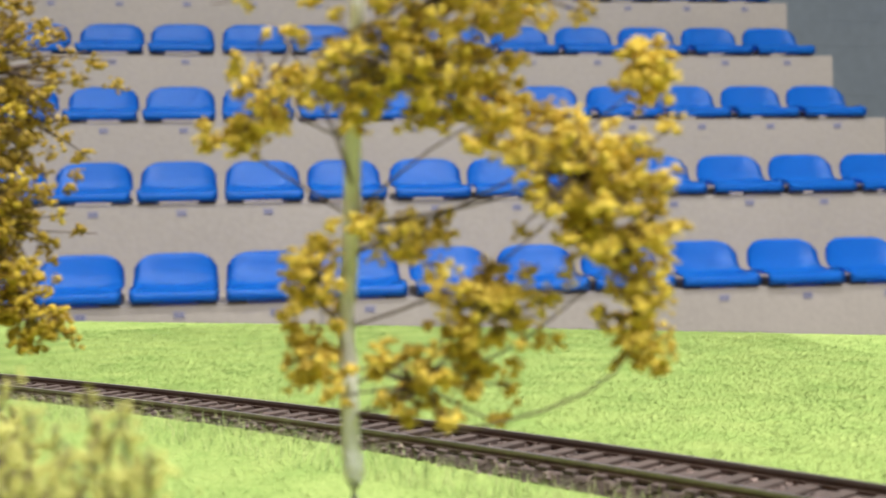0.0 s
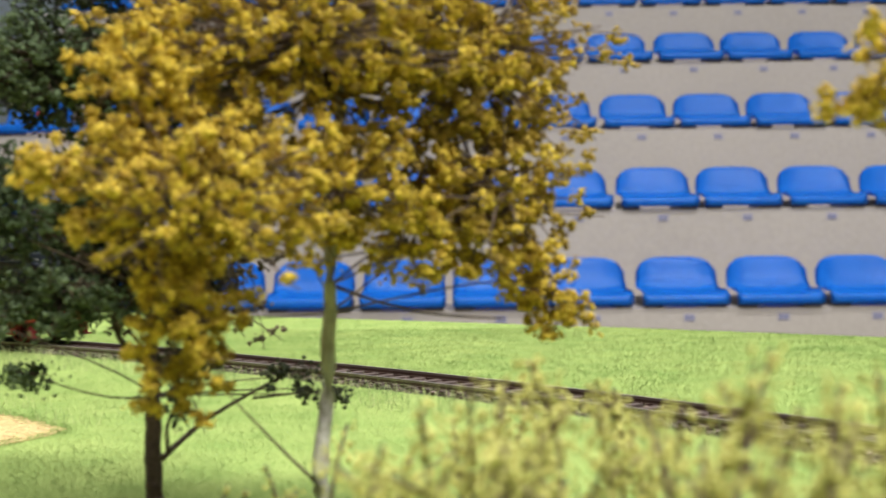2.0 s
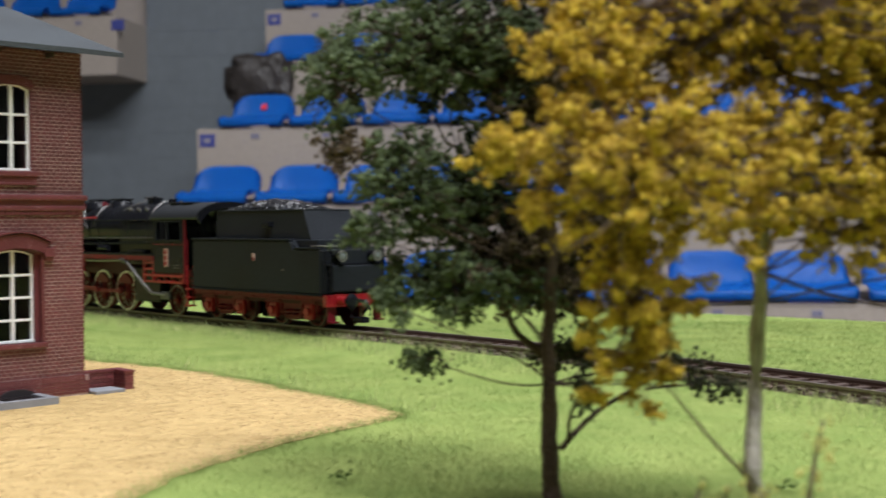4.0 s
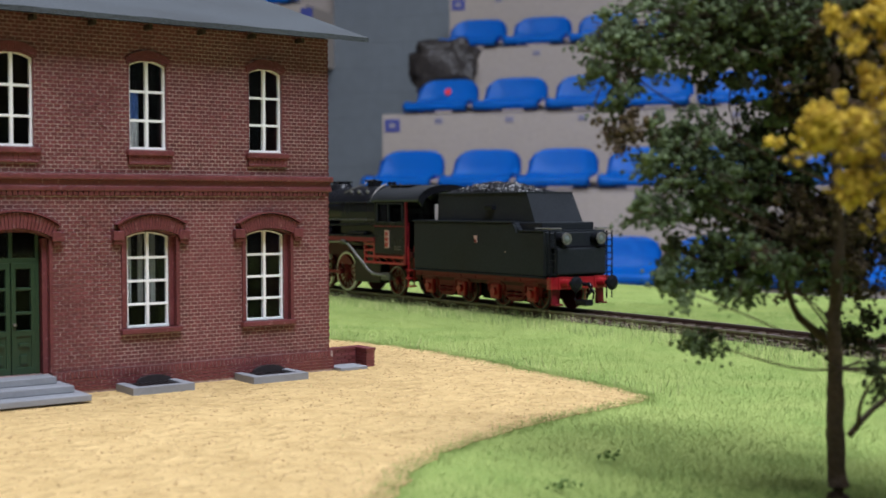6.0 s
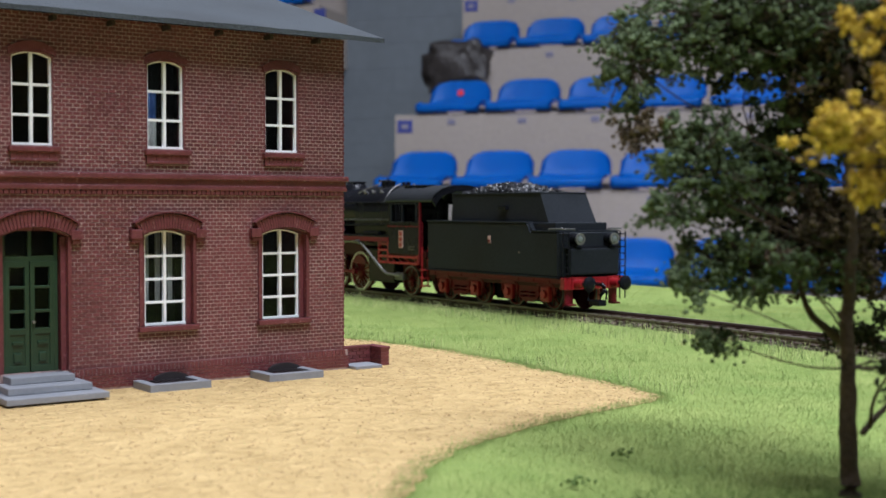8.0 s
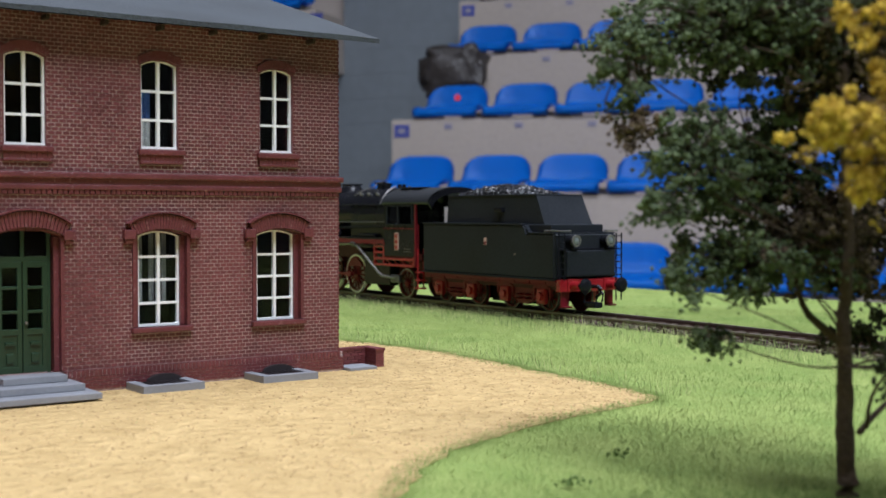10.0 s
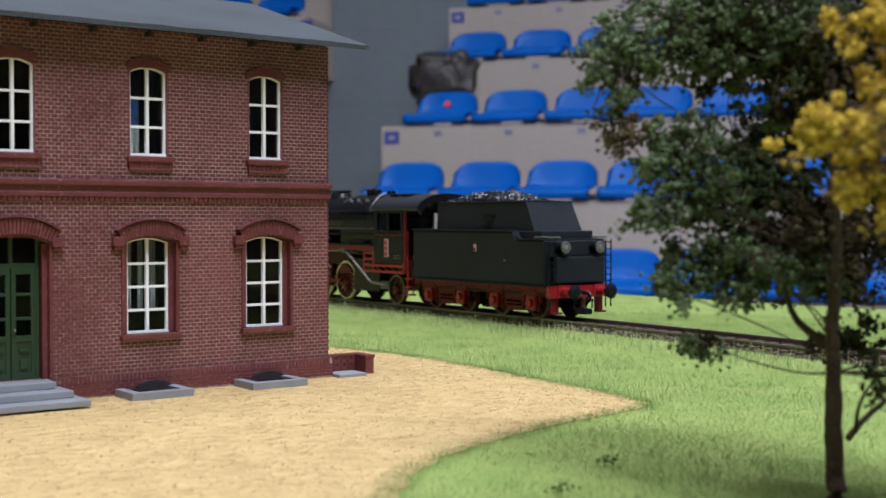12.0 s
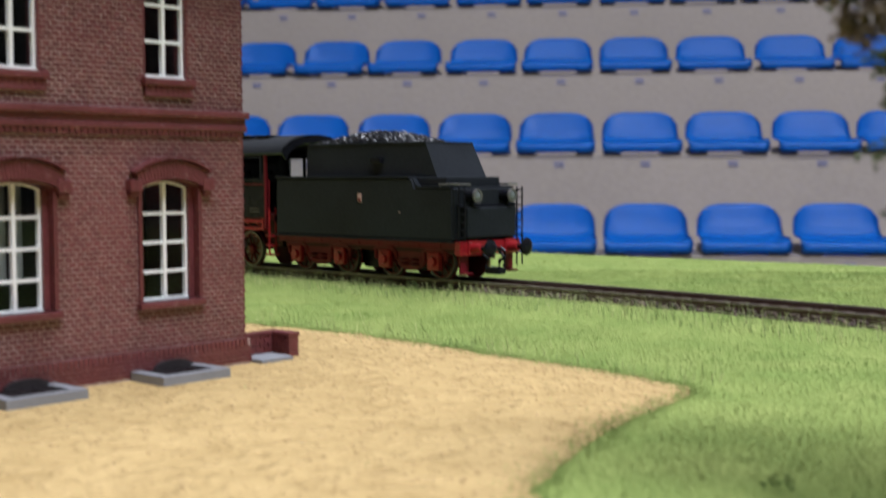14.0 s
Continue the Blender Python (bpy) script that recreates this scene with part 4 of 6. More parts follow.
for k in range(9):
    for sd in (-1, 1):
        box(bm, 0.0140, 0.0142, sd * HW - 0.00006, sd * HW + 0.00006, 0.0122 + k * 0.0015, 0.0124 + k * 0.0015)
stuff(part("rivet_row", bm, M_TENDER, tender))
# coal bunker with a raked back and a folded rim
bm = B()
lo = [(0.0570, -0.0098), (0.0570, 0.0098), (0.0058, 0.0098), (0.0058, -0.0098)]
hi = [(0.0570, -0.0094), (0.0570, 0.0094), (0.0104, 0.0094), (0.0104, -0.0094)]
inn = [(0.0563, -0.0088), (0.0563, 0.0088), (0.0111, 0.0088), (0.0111, -0.0088)]
rows4 = [[bm.verts.new((x, y, z)) for x, y in ring] for ring, z in ((lo, 0.0271), (hi, 0.0363), (inn, 0.0363), (inn, 0.0330))]
for a, b in zip(rows4, rows4[1:]):
    for i in range(4):
        j = (i + 1) % 4
        bm.faces.new((a[i], a[j], b[j], b[i]))
bm.faces.new(rows4[3])
bmesh.ops.recalc_face_normals(bm, faces=bm.faces[:])
part("coal_bunker", bm, M_TENDER, tender, "black bunker with a sloping back")
bm = B()
for sd in (-1, 1):
    rod(bm, (0.0106, sd * 0.0095, 0.0363), (0.0570, sd * 0.0095, 0.0363), 0.00022, None, 6)
rod(bm, (0.0104, -0.0095, 0.0363), (0.0104, 0.0095, 0.0363), 0.00022, None, 6)
part("bunker_rim", bm, M_TENDER, tender)
for sd in (-1, 1):
    y0, y1 = sorted((sd * 0.0095, sd * 0.0110))
    bm = B(); box(bm, 0.0258, 0.0298, y0, y1, 0.0309, 0.0323, 0.0002)
    part("filler_box", bm, M_BLACK, tender)
bm = B(); box(bm, 0.0016, 0.0134, -0.0106, 0.0106, 0.0245, 0.0271, 0.0004)
part("rear_shelf", bm, M_TENDER, tender)
rnd = random.Random(31)
V, F = [], []
for k in range(1500):
    x, y = rnd.uniform(0.0125, 0.0555), rnd.uniform(-0.0085, 0.0085)
    hgt = 0.0347 + 0.0046 * max(0, 1 - ((x - 0.036) / 0.024) ** 2) * max(0, 1 - (y / 0.0115) ** 2) + rnd.uniform(-0.0003, 0.0005)
    s = rnd.uniform(0.0004, 0.0009)
    e = Euler((rnd.uniform(0, 6), rnd.uniform(0, 6), rnd.uniform(0, 6))).to_matrix()
    i0 = len(V)
    for q in OCT:
        w = e @ (Vector(q) * s * rnd.uniform(0.7, 1.3))
        V.append((x + w.x, y + w.y, hgt + w.z))
    F += [tuple(i0 + i for i in t) for t in OCTF]
coal = raw("coal", V, F, M_COAL, tender)
coal["label"], coal["kind"] = "heap of shiny black coal", "stuff"
bm = B()
prism(bm, [(0.0112, 0.0331), (0.0560, 0.0331), (0.0560, 0.0343), (0.047, 0.0368), (0.036, 0.0386), (0.025, 0.0368), (0.0112, 0.0343)], 0.012, pose(0, -0.006, 0))
bmesh.ops.recalc_face_normals(bm, faces=bm.faces[:])
part("coal_core", bm, M_COAL, tender)
for sd in (1, -1):
    bm = B(); box(bm, 0.0313, 0.0327, sd * HW - 0.0002, sd * HW + 0.0002, 0.0203, 0.0226, 0.0001)
    p = part("crest", bm, M_PLATE, tender, "small pale red crest")
    bm = B(); box(bm, 0.0314, 0.0325, sd * (HW + 0.0002) - 0.0001, sd * (HW + 0.0002) + 0.0001, 0.0204, 0.0214)
    part("mark", bm, M_DARKRED, p)
    for x0, x1, z in ((0.0165, 0.0170, 0.0176),):
        bm = B(); box(bm, x0, x1, sd * HW - 0.0001, sd * HW + 0.0001, z, z + 0.0003)
        part("mark", bm, M_PLATE, tender)
# rear end
BX = REAR - 0.0020
bm = B(); box(bm, BX, REAR, -0.0120, 0.0120, 0.0068, 0.0106, 0.0003)
part("buffer_beam", bm, M_RED, tender, "red buffer beam")
bm = B(); box(bm, BX - 0.0006, REAR, -0.0098, 0.0098, 0.0113, 0.0193, 0.0005)
part("tool_box", bm, M_TENDER, tender, "black box on the back of the tender")
bm = B(); box(bm, BX + 0.0002, REAR + 0.0004, -0.0112, 0.0112, 0.0193, 0.0199, 0.0002)
part("lamp_shelf", bm, M_BLACK, tender)
for sd in (-1, 1):
    buffer(tender, BX, sd * 0.0073, 0.0088, -1)
    bm = B()
    for d in (-0.0011, 0.0011):
        rod(bm, (BX - 0.0002, sd * 0.0116 + d, 0.0036 if sd < 0 else 0.0106), (BX - 0.0002, sd * 0.0116 + d, 0.0245), 0.00024, None, 6)
    for k in range(7):
        z = 0.0116 + k * 0.0020
        box(bm, BX - 0.0005, BX + 0.0001, sd * 0.0116 - 0.0011, sd * 0.0116 + 0.0011, z - 0.00016, z + 0.00016)
    part("ladder", bm, M_BLACK, tender, "thin black ladder")
    bm = B()
    rod(bm, (BX - 0.0012, sd * 0.0070, 0.0222), (BX + 0.0022, sd * 0.0070, 0.0222), 0.0018, 0.0015, 18)
    rod(bm, (BX + 0.0004, sd * 0.0070, 0.0206), (BX + 0.0004, sd * 0.0070, 0.0196), 0.0005, None, 8)
    lamp = part("lamp", bm, M_BLACK, tender, "black rear lamp")
    bm = B()
    lathe(bm, [(0.0, 0.0), (0.0013, 0.0), (0.0010, 0.0005), (0.0, 0.0007)], 16, pose(BX - 0.0012, sd * 0.0070, 0.0222, 0, -90))
    part("lens", bm, M_LENS, lamp, "glass lens")
    bm = B()
    lathe(bm, [(0.00125, 0.0), (0.0018, 0.0), (0.0018, 0.0005), (0.00125, 0.0005), (0.00125, 0.0)], 18, pose(BX - 0.0012, sd * 0.0070, 0.0222, 0, -90))
    part("lamp_rim", bm, M_STEEL, lamp)
    bm = B()
    tube(bm, [(0.0030, sd * 0.0121, 0.0245), (0.0028, sd * 0.0121, 0.0252), (-0.0028, sd * 0.0121, 0.0253), (-0.0036, sd * 0.0118, 0.0252), (-0.0036, sd * 0.0075, 0.0252), (-0.0032, sd * 0.0072, 0.0247)], 0.00024)
    part("handrail", bm, M_STEEL, tender, "bright handrail")
    bm = B()
    box(bm, BX + 0.0012, BX + 0.0018, sd * 0.0090 - 0.0016, sd * 0.0090 + 0.0016, 0.0024, 0.0072, 0.0002)
    box(bm, BX - 0.0004, BX + 0.0018, sd * 0.0090 - 0.0016, sd * 0.0090 + 0.0016, 0.0020, 0.0025, 0.0001)
    part("rear_step", bm, M_DARKRED, tender, "dark red corner step")
bm = B()
rod(bm, (BX, 0, 0.0084), (BX - 0.0036, 0, 0.0082), 0.0006, None, 8)
tube(bm, [(BX - 0.0034, 0, 0.0086), (BX - 0.0048, 0, 0.0078), (BX - 0.0044, 0, 0.0062), (BX - 0.0030, 0, 0.0052), (BX - 0.0026, 0, 0.0030), (BX - 0.0036, 0, 0.0022)], 0.00055)
for sd in (-1, 1):
    tube(bm, [(BX, sd * 0.0035, 0.0074), (BX - 0.0018, sd * 0.0036, 0.0060), (BX - 0.0014, sd * 0.0037, 0.0036)], 0.00045)
box(bm, BX - 0.0040, BX + 0.0008, -0.0016, 0.0016, 0.0018, 0.0036, 0.0004)
part("coupling", bm, M_BLACK, tender, "black coupling and hoses")
for sd in (-1, 1):
    bm = B()
    y0, y1 = sorted((sd * 0.0108, sd * 0.0119))
    box(bm, REAR, 0.0670, y0, y1, 0.0086, 0.0102, 0.0001)
    box(bm, REAR, 0.0670, y0 - 0.0003, y1 + 0.0003, 0.0097, 0.0101, 0.0001)
    box(bm, REAR, 0.0670, y0 - 0.0002, y1 + 0.0002, 0.0085, 0.0088, 0.0001)
    for k in range(9):
        x = 0.0030 + k * 0.0076
        box(bm, x - 0.0003, x + 0.0003, y0 - 0.0002, y1 + 0.0002, 0.0086, 0.0101)
    part("side_sill", bm, M_DARKRED, tender, "dark red frame sill")
bm = B(); box(bm, -0.001, 0.066, -0.0100, 0.0100, 0.0072, 0.0102)
part("underframe", bm, M_DEEPRED, tender, "very dark red underframe")
bm = B()
for xa, xb in ((0.0115, 0.0205), (0.0290, 0.0390), (0.0475, 0.0565)):
    box(bm, xa, xb, -0.0044, 0.0044, 0.0018, 0.0073, 0.0003)
part("brake_gear", bm, M_BLACK, tender, "black brake gear between the wheels")
for ax0, ax1 in ((0.0068, 0.0250), (0.0430, 0.0612)):
    bogie = new("bogie")
    bogie.empty_display_size = 0.004
    bogie.parent = tender
    for x in (ax0, ax1):
        for sd in (-1, 1):
            wheel(bogie, x, sd * 0.0066, 0.0047, sd, M_DARKSTEEL, M_DARKRED, 9, False)
    xm = (ax0 + ax1) / 2
    for sd in (-1, 1):
        y = sd * 0.0090
        bm = B()
        prism(bm, [(ax0 - 0.0042, 0.0066), (ax0 - 0.0042, 0.0080), (ax1 + 0.0042, 0.0080), (ax1 + 0.0042, 0.0066), (ax1 - 0.0028, 0.0060), (ax1 - 0.0050, 0.0032), (xm + 0.0018, 0.0022), (xm - 0.0018, 0.0022), (ax0 + 0.0050, 0.0032), (ax0 + 0.0028, 0.0060)], 0.0009, pose(0, y - 0.00045, 0))
        bmesh.ops.recalc_face_normals(bm, faces=bm.faces[:])
        side = part("bogie_frame", bm, M_DARKRED, bogie, "dark red bogie side frame")
        for x in (ax0, ax1):
            bm = B()
            box(bm, x - 0.0021, x + 0.0021, min(y, y + sd * 0.0016), max(y, y + sd * 0.0016), 0.0026, 0.0074, 0.0005)
            rod(bm, (x, y + sd * 0.0012, 0.0049), (x, y + sd * 0.0025, 0.0049), 0.0015, 0.0012, 14)
            part("axle_box", bm, M_RED, side, "red axle box")
            bm = B()
            for k in range(5):
                box(bm, x - 0.0044 + k * 0.0006, x + 0.0044 - k * 0.0006, y - 0.0002, y + sd * 0.0012 + 0.0002, 0.0074 + k * 0.0003, 0.00765 + k * 0.0003)
            for q in (-0.0038, 0.0038):
                rod(bm, (x + q, y + sd * 0.0006, 0.0050), (x + q, y + sd * 0.0006, 0.0076), 0.0005, None, 8)
            part("leaf_spring", bm, M_DARKRED, side)
        bm = B()
        for k in range(4):
            lathe(bm, [(0.0010, 0.0), (0.0016, 0.0003), (0.0010, 0.0006)], 10, pose(xm + (k % 2 - 0.5) * 0.0040, y + sd * 0.0006, 0.0036 + (k // 2) * 0.0012))
        part("coil_spring", bm, M_DARKRED, side)

loco = thing("steam_locomotive", TRAIN, "black model steam locomotive with red wheels and frame on the track", "locomotive")
# boiler barrel, smokebox and firebox
R, ZC = 0.0092, 0.0303
bm = B()
lathe(bm, [(0.0, 0.0), (R, 0.0), (R, 0.046), (R * 0.985, 0.0465), (R * 0.985, 0.082), (R * 1.0, 0.0822), (R * 1.0, 0.1120), (R * 0.96, 0.1135), (R * 0.55, 0.1145), (0.0, 0.1152)], 48, pose(0.0980, 0, ZC, 0, 90))
part("boiler", bm, M_BLACK, loco, "glossy black boiler barrel", smooth=False)
bm = B()
for x in (0.1205, 0.1375, 0.1450, 0.1620, 0.1790, 0.1860, 0.2050):
    lathe(bm, [(R - 0.0001, -0.0004), (R + 0.00022, -0.0004), (R + 0.00022, 0.0004), (R - 0.0001, 0.0004), (R - 0.0001, -0.0004)], 48, pose(x, 0, ZC, 0, 90))
stuff(part("boiler_banding", bm, M_BLACK, loco))
bm = B()
prism(bm, [(-0.0096, 0.0175), (0.0096, 0.0175), (0.0100, 0.0300)] + [(0.0100 * math.cos(math.pi * k / 16), 0.0300 + 0.0098 * math.sin(math.pi * k / 16) ** 0.85) for k in range(1, 16)] + [(-0.0100, 0.0300)], 0.0270, pose(0.1200, 0, 0, 0, 0, 90))
bmesh.ops.recalc_face_normals(bm, faces=bm.faces[:])
part("firebox", bm, M_BLACK, loco)
bm = B(); box(bm, 0.1855, 0.1930, -0.0030, 0.0030, 0.0385, 0.0448, 0.0004)
box(bm, 0.1850, 0.1935, -0.0034, 0.0034, 0.0443, 0.0452, 0.0002)
part("chimney", bm, M_BLACK, loco, "short square-sided chimney")
for x, l, h in ((0.1720, 0.0120, 0.0020), (0.1526, 0.0125, 0.0012), (0.1355, 0.0100, 0.0012)):
    bm = B()
    lathe(bm, [(0.0, 0.0), (l * 0.55, 0.0), (l * 0.46, 0.0012), (l * 0.42, 0.0024 + h * 0.5), (l * 0.30, 0.0030 + h), (0.0, 0.0031 + h)], 24, pose(x, 0, 0.0372))
    dome = part("dome", bm, M_BLACK, loco, "low black dome", smooth=True)
    bm = B(); box(bm, x - l * 0.34, x + l * 0.34, -0.0030, 0.0030, 0.0400 + h, 0.0406 + h, 0.0002)
    part("dome_lid", bm, M_BLACK, dome)
    for sd in (-1, 1):
        bm = B()
        rod(bm, (x + l * 0.40, sd * 0.0036, 0.0384 + h), (x + l * 0.62, sd * 0.0040, 0.0386 + h), 0.0003, None, 6)
        lathe(bm, [(0.0004, 0.0), (0.0010, 0.0), (0.0010, 0.0003), (0.0004, 0.0003), (0.0004, 0.0)], 10, pose(x + l * 0.62, sd * 0.0040, 0.0386 + h, 0, 90))
        part("handwheel", bm, M_DARKRED, dome, "small red handwheel")
# steam fountain ahead of the cab, with thin pipes bent down over the firebox
bm = B()
box(bm, 0.1100, 0.1138, -0.0020, 0.0020, 0.0385, 0.0413, 0.0003)
rod(bm, (0.1120, 0.0, 0.0413), (0.1120, 0.0, 0.0424), 0.0009, 0.0006, 10)
for y in (-0.0016, 0.0016):
    rod(bm, (0.1090, y, 0.0413), (0.1160, y, 0.0418), 0.00035, None, 6)
part("steam_fountain", bm, M_BLACK, loco, "black valve block on the firebox")
bm = B()
for x in (0.1035, 0.1005):
    rod(bm, (x, -0.0015, 0.0390), (x, -0.0015, 0.0412), 0.0009, 0.0007, 10)
part("safety_valve", bm, M_BLACK, loco)


def round_boiler(x0, a0, x1, a1, r, n=9):
    """Places of a pipe that lies on the barrel from angle a0 to a1, in degrees above the horizontal."""
    out = []
    for k in range(n + 1):
        a = radians(a0 + (a1 - a0) * k / n)
        out.append((x0 + (x1 - x0) * k / n, r * math.cos(a), ZC + r * math.sin(a)))
    return out


for sd in (-1, 1):
    for x in (0.1165, 0.1110, 0.1052):
        a = radians(44)
        bm = B()
        rod(bm, (x, sd * 0.0096 * math.cos(a), 0.0305 + 0.0096 * math.sin(a)), (x, sd * 0.0107 * math.cos(a), 0.0305 + 0.0107 * math.sin(a)), 0.0007, 0.0005, 10)
        part("washout_plug", bm, M_STEEL, loco, "bright washout plug")
    for x0, a0, x1, a1 in ((0.1120, 84, 0.1205, 40), (0.1400, 80, 0.1395, 5), (0.1575, 80, 0.1450, 0), (0.1760, 78, 0.1790, 20), (0.0992, 75, 0.0992, 20)):
        bm = B()
        pts = [(x, sd * y, z) for x, y, z in round_boiler(x0, a0, x1, a1, 0.0104 if x0 < 0.13 else R * 1.05)]
        if x0 == 0.1120:
            pts = [(0.1112, sd * 0.0012, 0.0420), (0.1140, sd * 0.0018, 0.0419)] + pts[2:]
        tube(bm, pts, 0.00022, 6)
        part("steam_pipe", bm, M_STEEL, loco, "thin bright pipe")
    for x0, x1, y, z0, z1, r in ((0.0945, 0.1800, 0.0099, 0.0335, 0.0335, 0.00028), (0.0945, 0.1650, 0.0103, 0.0255, 0.0242, 0.00042), (0.0945, 0.1480, 0.0104, 0.0272, 0.0268, 0.00024)):
        bm = B(); rod(bm, (x0, sd * y, z0), (x1, sd * y, z1), r, None, 6)
        part("boiler_pipe", bm, M_BLACK if r > 0.00025 else M_DARKSTEEL, loco)
    bm = B(); rod(bm, (0.1380, sd * 0.0094, 0.0345), (0.1745, sd * 0.0094, 0.0345), 0.00034, None, 6)
    part("handrail", bm, M_RED, loco, "red handrail")
    bm = B(); rod(bm, (0.1260, sd * 0.0112, 0.0232), (0.1330, sd * 0.0112, 0.0232), 0.0011, None, 12)
    box(bm, 0.1010, 0.1120, sd * 0.0107 - 0.0008, sd * 0.0107 + 0.0008, 0.0216, 0.0228, 0.0003)
    part("air_pump", bm, M_BLACK, loco)
    # running board with a red edge
    y0, y1 = sorted((sd * 0.0060, sd * 0.0127))
    bm = B(); box(bm, 0.0925, 0.1985, y0, y1, 0.0208, 0.0214)
    part("running_board", bm, M_BLACK, loco)
    y0, y1 = sorted((sd * 0.0120, sd * 0.0128))
    bm = B()
    box(bm, 0.0925, 0.1985, y0, y1, 0.0192, 0.0208)
    prism(bm, [(0.1985, 0.0192), (0.1985, 0.0212), (0.2140, 0.0126), (0.2140, 0.0110)], 0.0008, pose(0, y0, 0))
    bmesh.ops.recalc_face_normals(bm, faces=bm.faces[:])
    part("valance", bm, M_DARKRED, loco, "dark red running board edge")
    # smoke deflector
    bm = B()
    o = [(0.2150, 0.0150), (0.2150, 0.0340), (0.2142, 0.0355), (0.2125, 0.0361), (0.1760, 0.0366), (0.1750, 0.0356), (0.1750, 0.0216), (0.1985, 0.0216), (0.2115, 0.0146)]
    prism(bm, o, 0.0005, pose(0, sd * 0.0124 - 0.00025, 0))
    bmesh.ops.recalc_face_normals(bm, faces=bm.faces[:])
    part("smoke_deflector", bm, M_TENDER, loco, "tall black smoke deflector")
    # cylinder and slide bars
    bm = B()
    rod(bm, (0.1825, sd * 0.0102, 0.0072), (0.2000, sd * 0.0102, 0.0072), 0.0036, None, 20)
    rod(bm, (0.1820, sd * 0.0102, 0.0135), (0.2005, sd * 0.0102, 0.0135), 0.0021, None, 14)
    y0, y1 = sorted((sd * 0.0075, sd * 0.0124))
    box(bm, 0.1840, 0.1985, y0, y1, 0.0072, 0.0140, 0.0005)
    part("cylinder", bm, M_BLACK, loco, "black steam cylinder")
    bm = B()
    box(bm, 0.1620, 0.1825, sd * 0.0108 - 0.0003, sd * 0.0108 + 0.0003, 0.0100, 0.0106)
    rod(bm, (0.1640, sd * 0.0106, 0.0074), (0.1830, sd * 0.0106, 0.0074), 0.0004, None, 8)
    box(bm, 0.1640, 0.1675, sd * 0.0106 - 0.0006, sd * 0.0106 + 0.0006, 0.0060, 0.0104, 0.0002)
    part("slide_bar", bm, M_STEEL, loco)
    bm = B()
    box(bm, 0.1445, 0.1800, sd * 0.0116 - 0.0004, sd * 0.0116 + 0.0004, 0.0162, 0.0178, 0.0002)
    box(bm, 0.1445, 0.1462, sd * 0.0114 - 0.0006, sd * 0.0114 + 0.0006, 0.0140, 0.0192, 0.0002)
    box(bm, 0.1615, 0.1628, sd * 0.0114 - 0.0005, sd * 0.0114 + 0.0005, 0.0045, 0.0192, 0.0002)
    prism(bm, [(0.1470, 0.0150), (0.1610, 0.0152), (0.1580, 0.0170), (0.1490, 0.0170)], 0.0012, pose(0, sd * 0.0114 - 0.0006, 0))
    bmesh.ops.recalc_face_normals(bm, faces=bm.faces[:])
    part("valve_bracket", bm, M_RED, loco, "red valve gear bracket")
    bm = B()
    box(bm, 0.1190, 0.1735, sd * 0.0096 - 0.0003, sd * 0.0096 + 0.0003, 0.0066, 0.0078, 0.0001)
    box(bm, 0.1365, 0.1660, sd * 0.0104 - 0.0003, sd * 0.0104 + 0.0003, 0.0074, 0.0086, 0.0001)
    for x in (0.1202, 0.1375, 0.1550, 0.1724):
        rod(bm, (x, sd * 0.0090, 0.0073), (x, sd * 0.0106, 0.0073), 0.0011, None, 12)
    part("side_rod", bm, M_DARKRED, loco, "red side rods")
    bm = B()
    tube(bm, [(0.1420, sd * 0.0120, 0.0184), (0.1250, sd * 0.0122, 0.0186), (0.1150, sd * 0.0124, 0.0190), (0.1115, sd * 0.0124, 0.0184), (0.1085, sd * 0.0124, 0.0165), (0.0965, sd * 0.0124, 0.0088), (0.0940, sd * 0.0124, 0.0077), (0.0890, sd * 0.0122, 0.0074), (0.0840, sd * 0.0116, 0.0072)], 0.00046, 8)
    part("injector_pipe", bm, M_STEEL, loco, "grey steel pipe")
    bm = B()
    rod(bm, (0.1150, sd * 0.0124, 0.0190), (0.1118, sd * 0.0124, 0.0188), 0.0009, None, 10)
    part("pipe_union", bm, M_DARKSTEEL, loco)
    bm = B()
    box(bm, 0.0835, 0.0890, sd * 0.0112 - 0.0010, sd * 0.0112 + 0.0010, 0.0056, 0.0084, 0.0005)
    part("injector", bm, M_DARKSTEEL, loco)
    for x in (0.1202, 0.1375, 0.1550, 0.1724):
        wheel(loco, x, sd * 0.0068, 0.0074, sd, M_WHITE, M_DARKRED, 15, True, "dark red spoked driving wheel")
        y0, y1 = sorted((sd * 0.0078, sd * 0.0090))
        bm = B(); box(bm, x + 0.0078, x + 0.0092, y0, y1, 0.0050, 0.0120, 0.0003)
        part("brake_shoe", bm, M_DEEPRED, loco)
    wheel(loco, 0.0855, sd * 0.0068, 0.0053, sd, M_STEEL, M_DARKRED, 10, False)
    wheel(loco, 0.2020, sd * 0.0066, 0.0050, sd, M_WHITE, M_RED, 10, False)
    # red frame under the cab: rails and steps
    bm = B()
    y = sd * 0.0120
    for z, xa in ((0.0118, 0.0735), (0.0140, 0.0735), (0.0162, 0.0930), (0.0184, 0.0930)):
        box(bm, xa, 0.0995, y - 0.0005, y + 0.0005, z - 0.0004, z + 0.0004, 0.0001)
    for x in (0.0738, 0.0930, 0.0992):
        box(bm, x - 0.0004, x + 0.0004, y - 0.0005, y + 0.0005, 0.0116, 0.0192 if x > 0.08 else 0.0150)
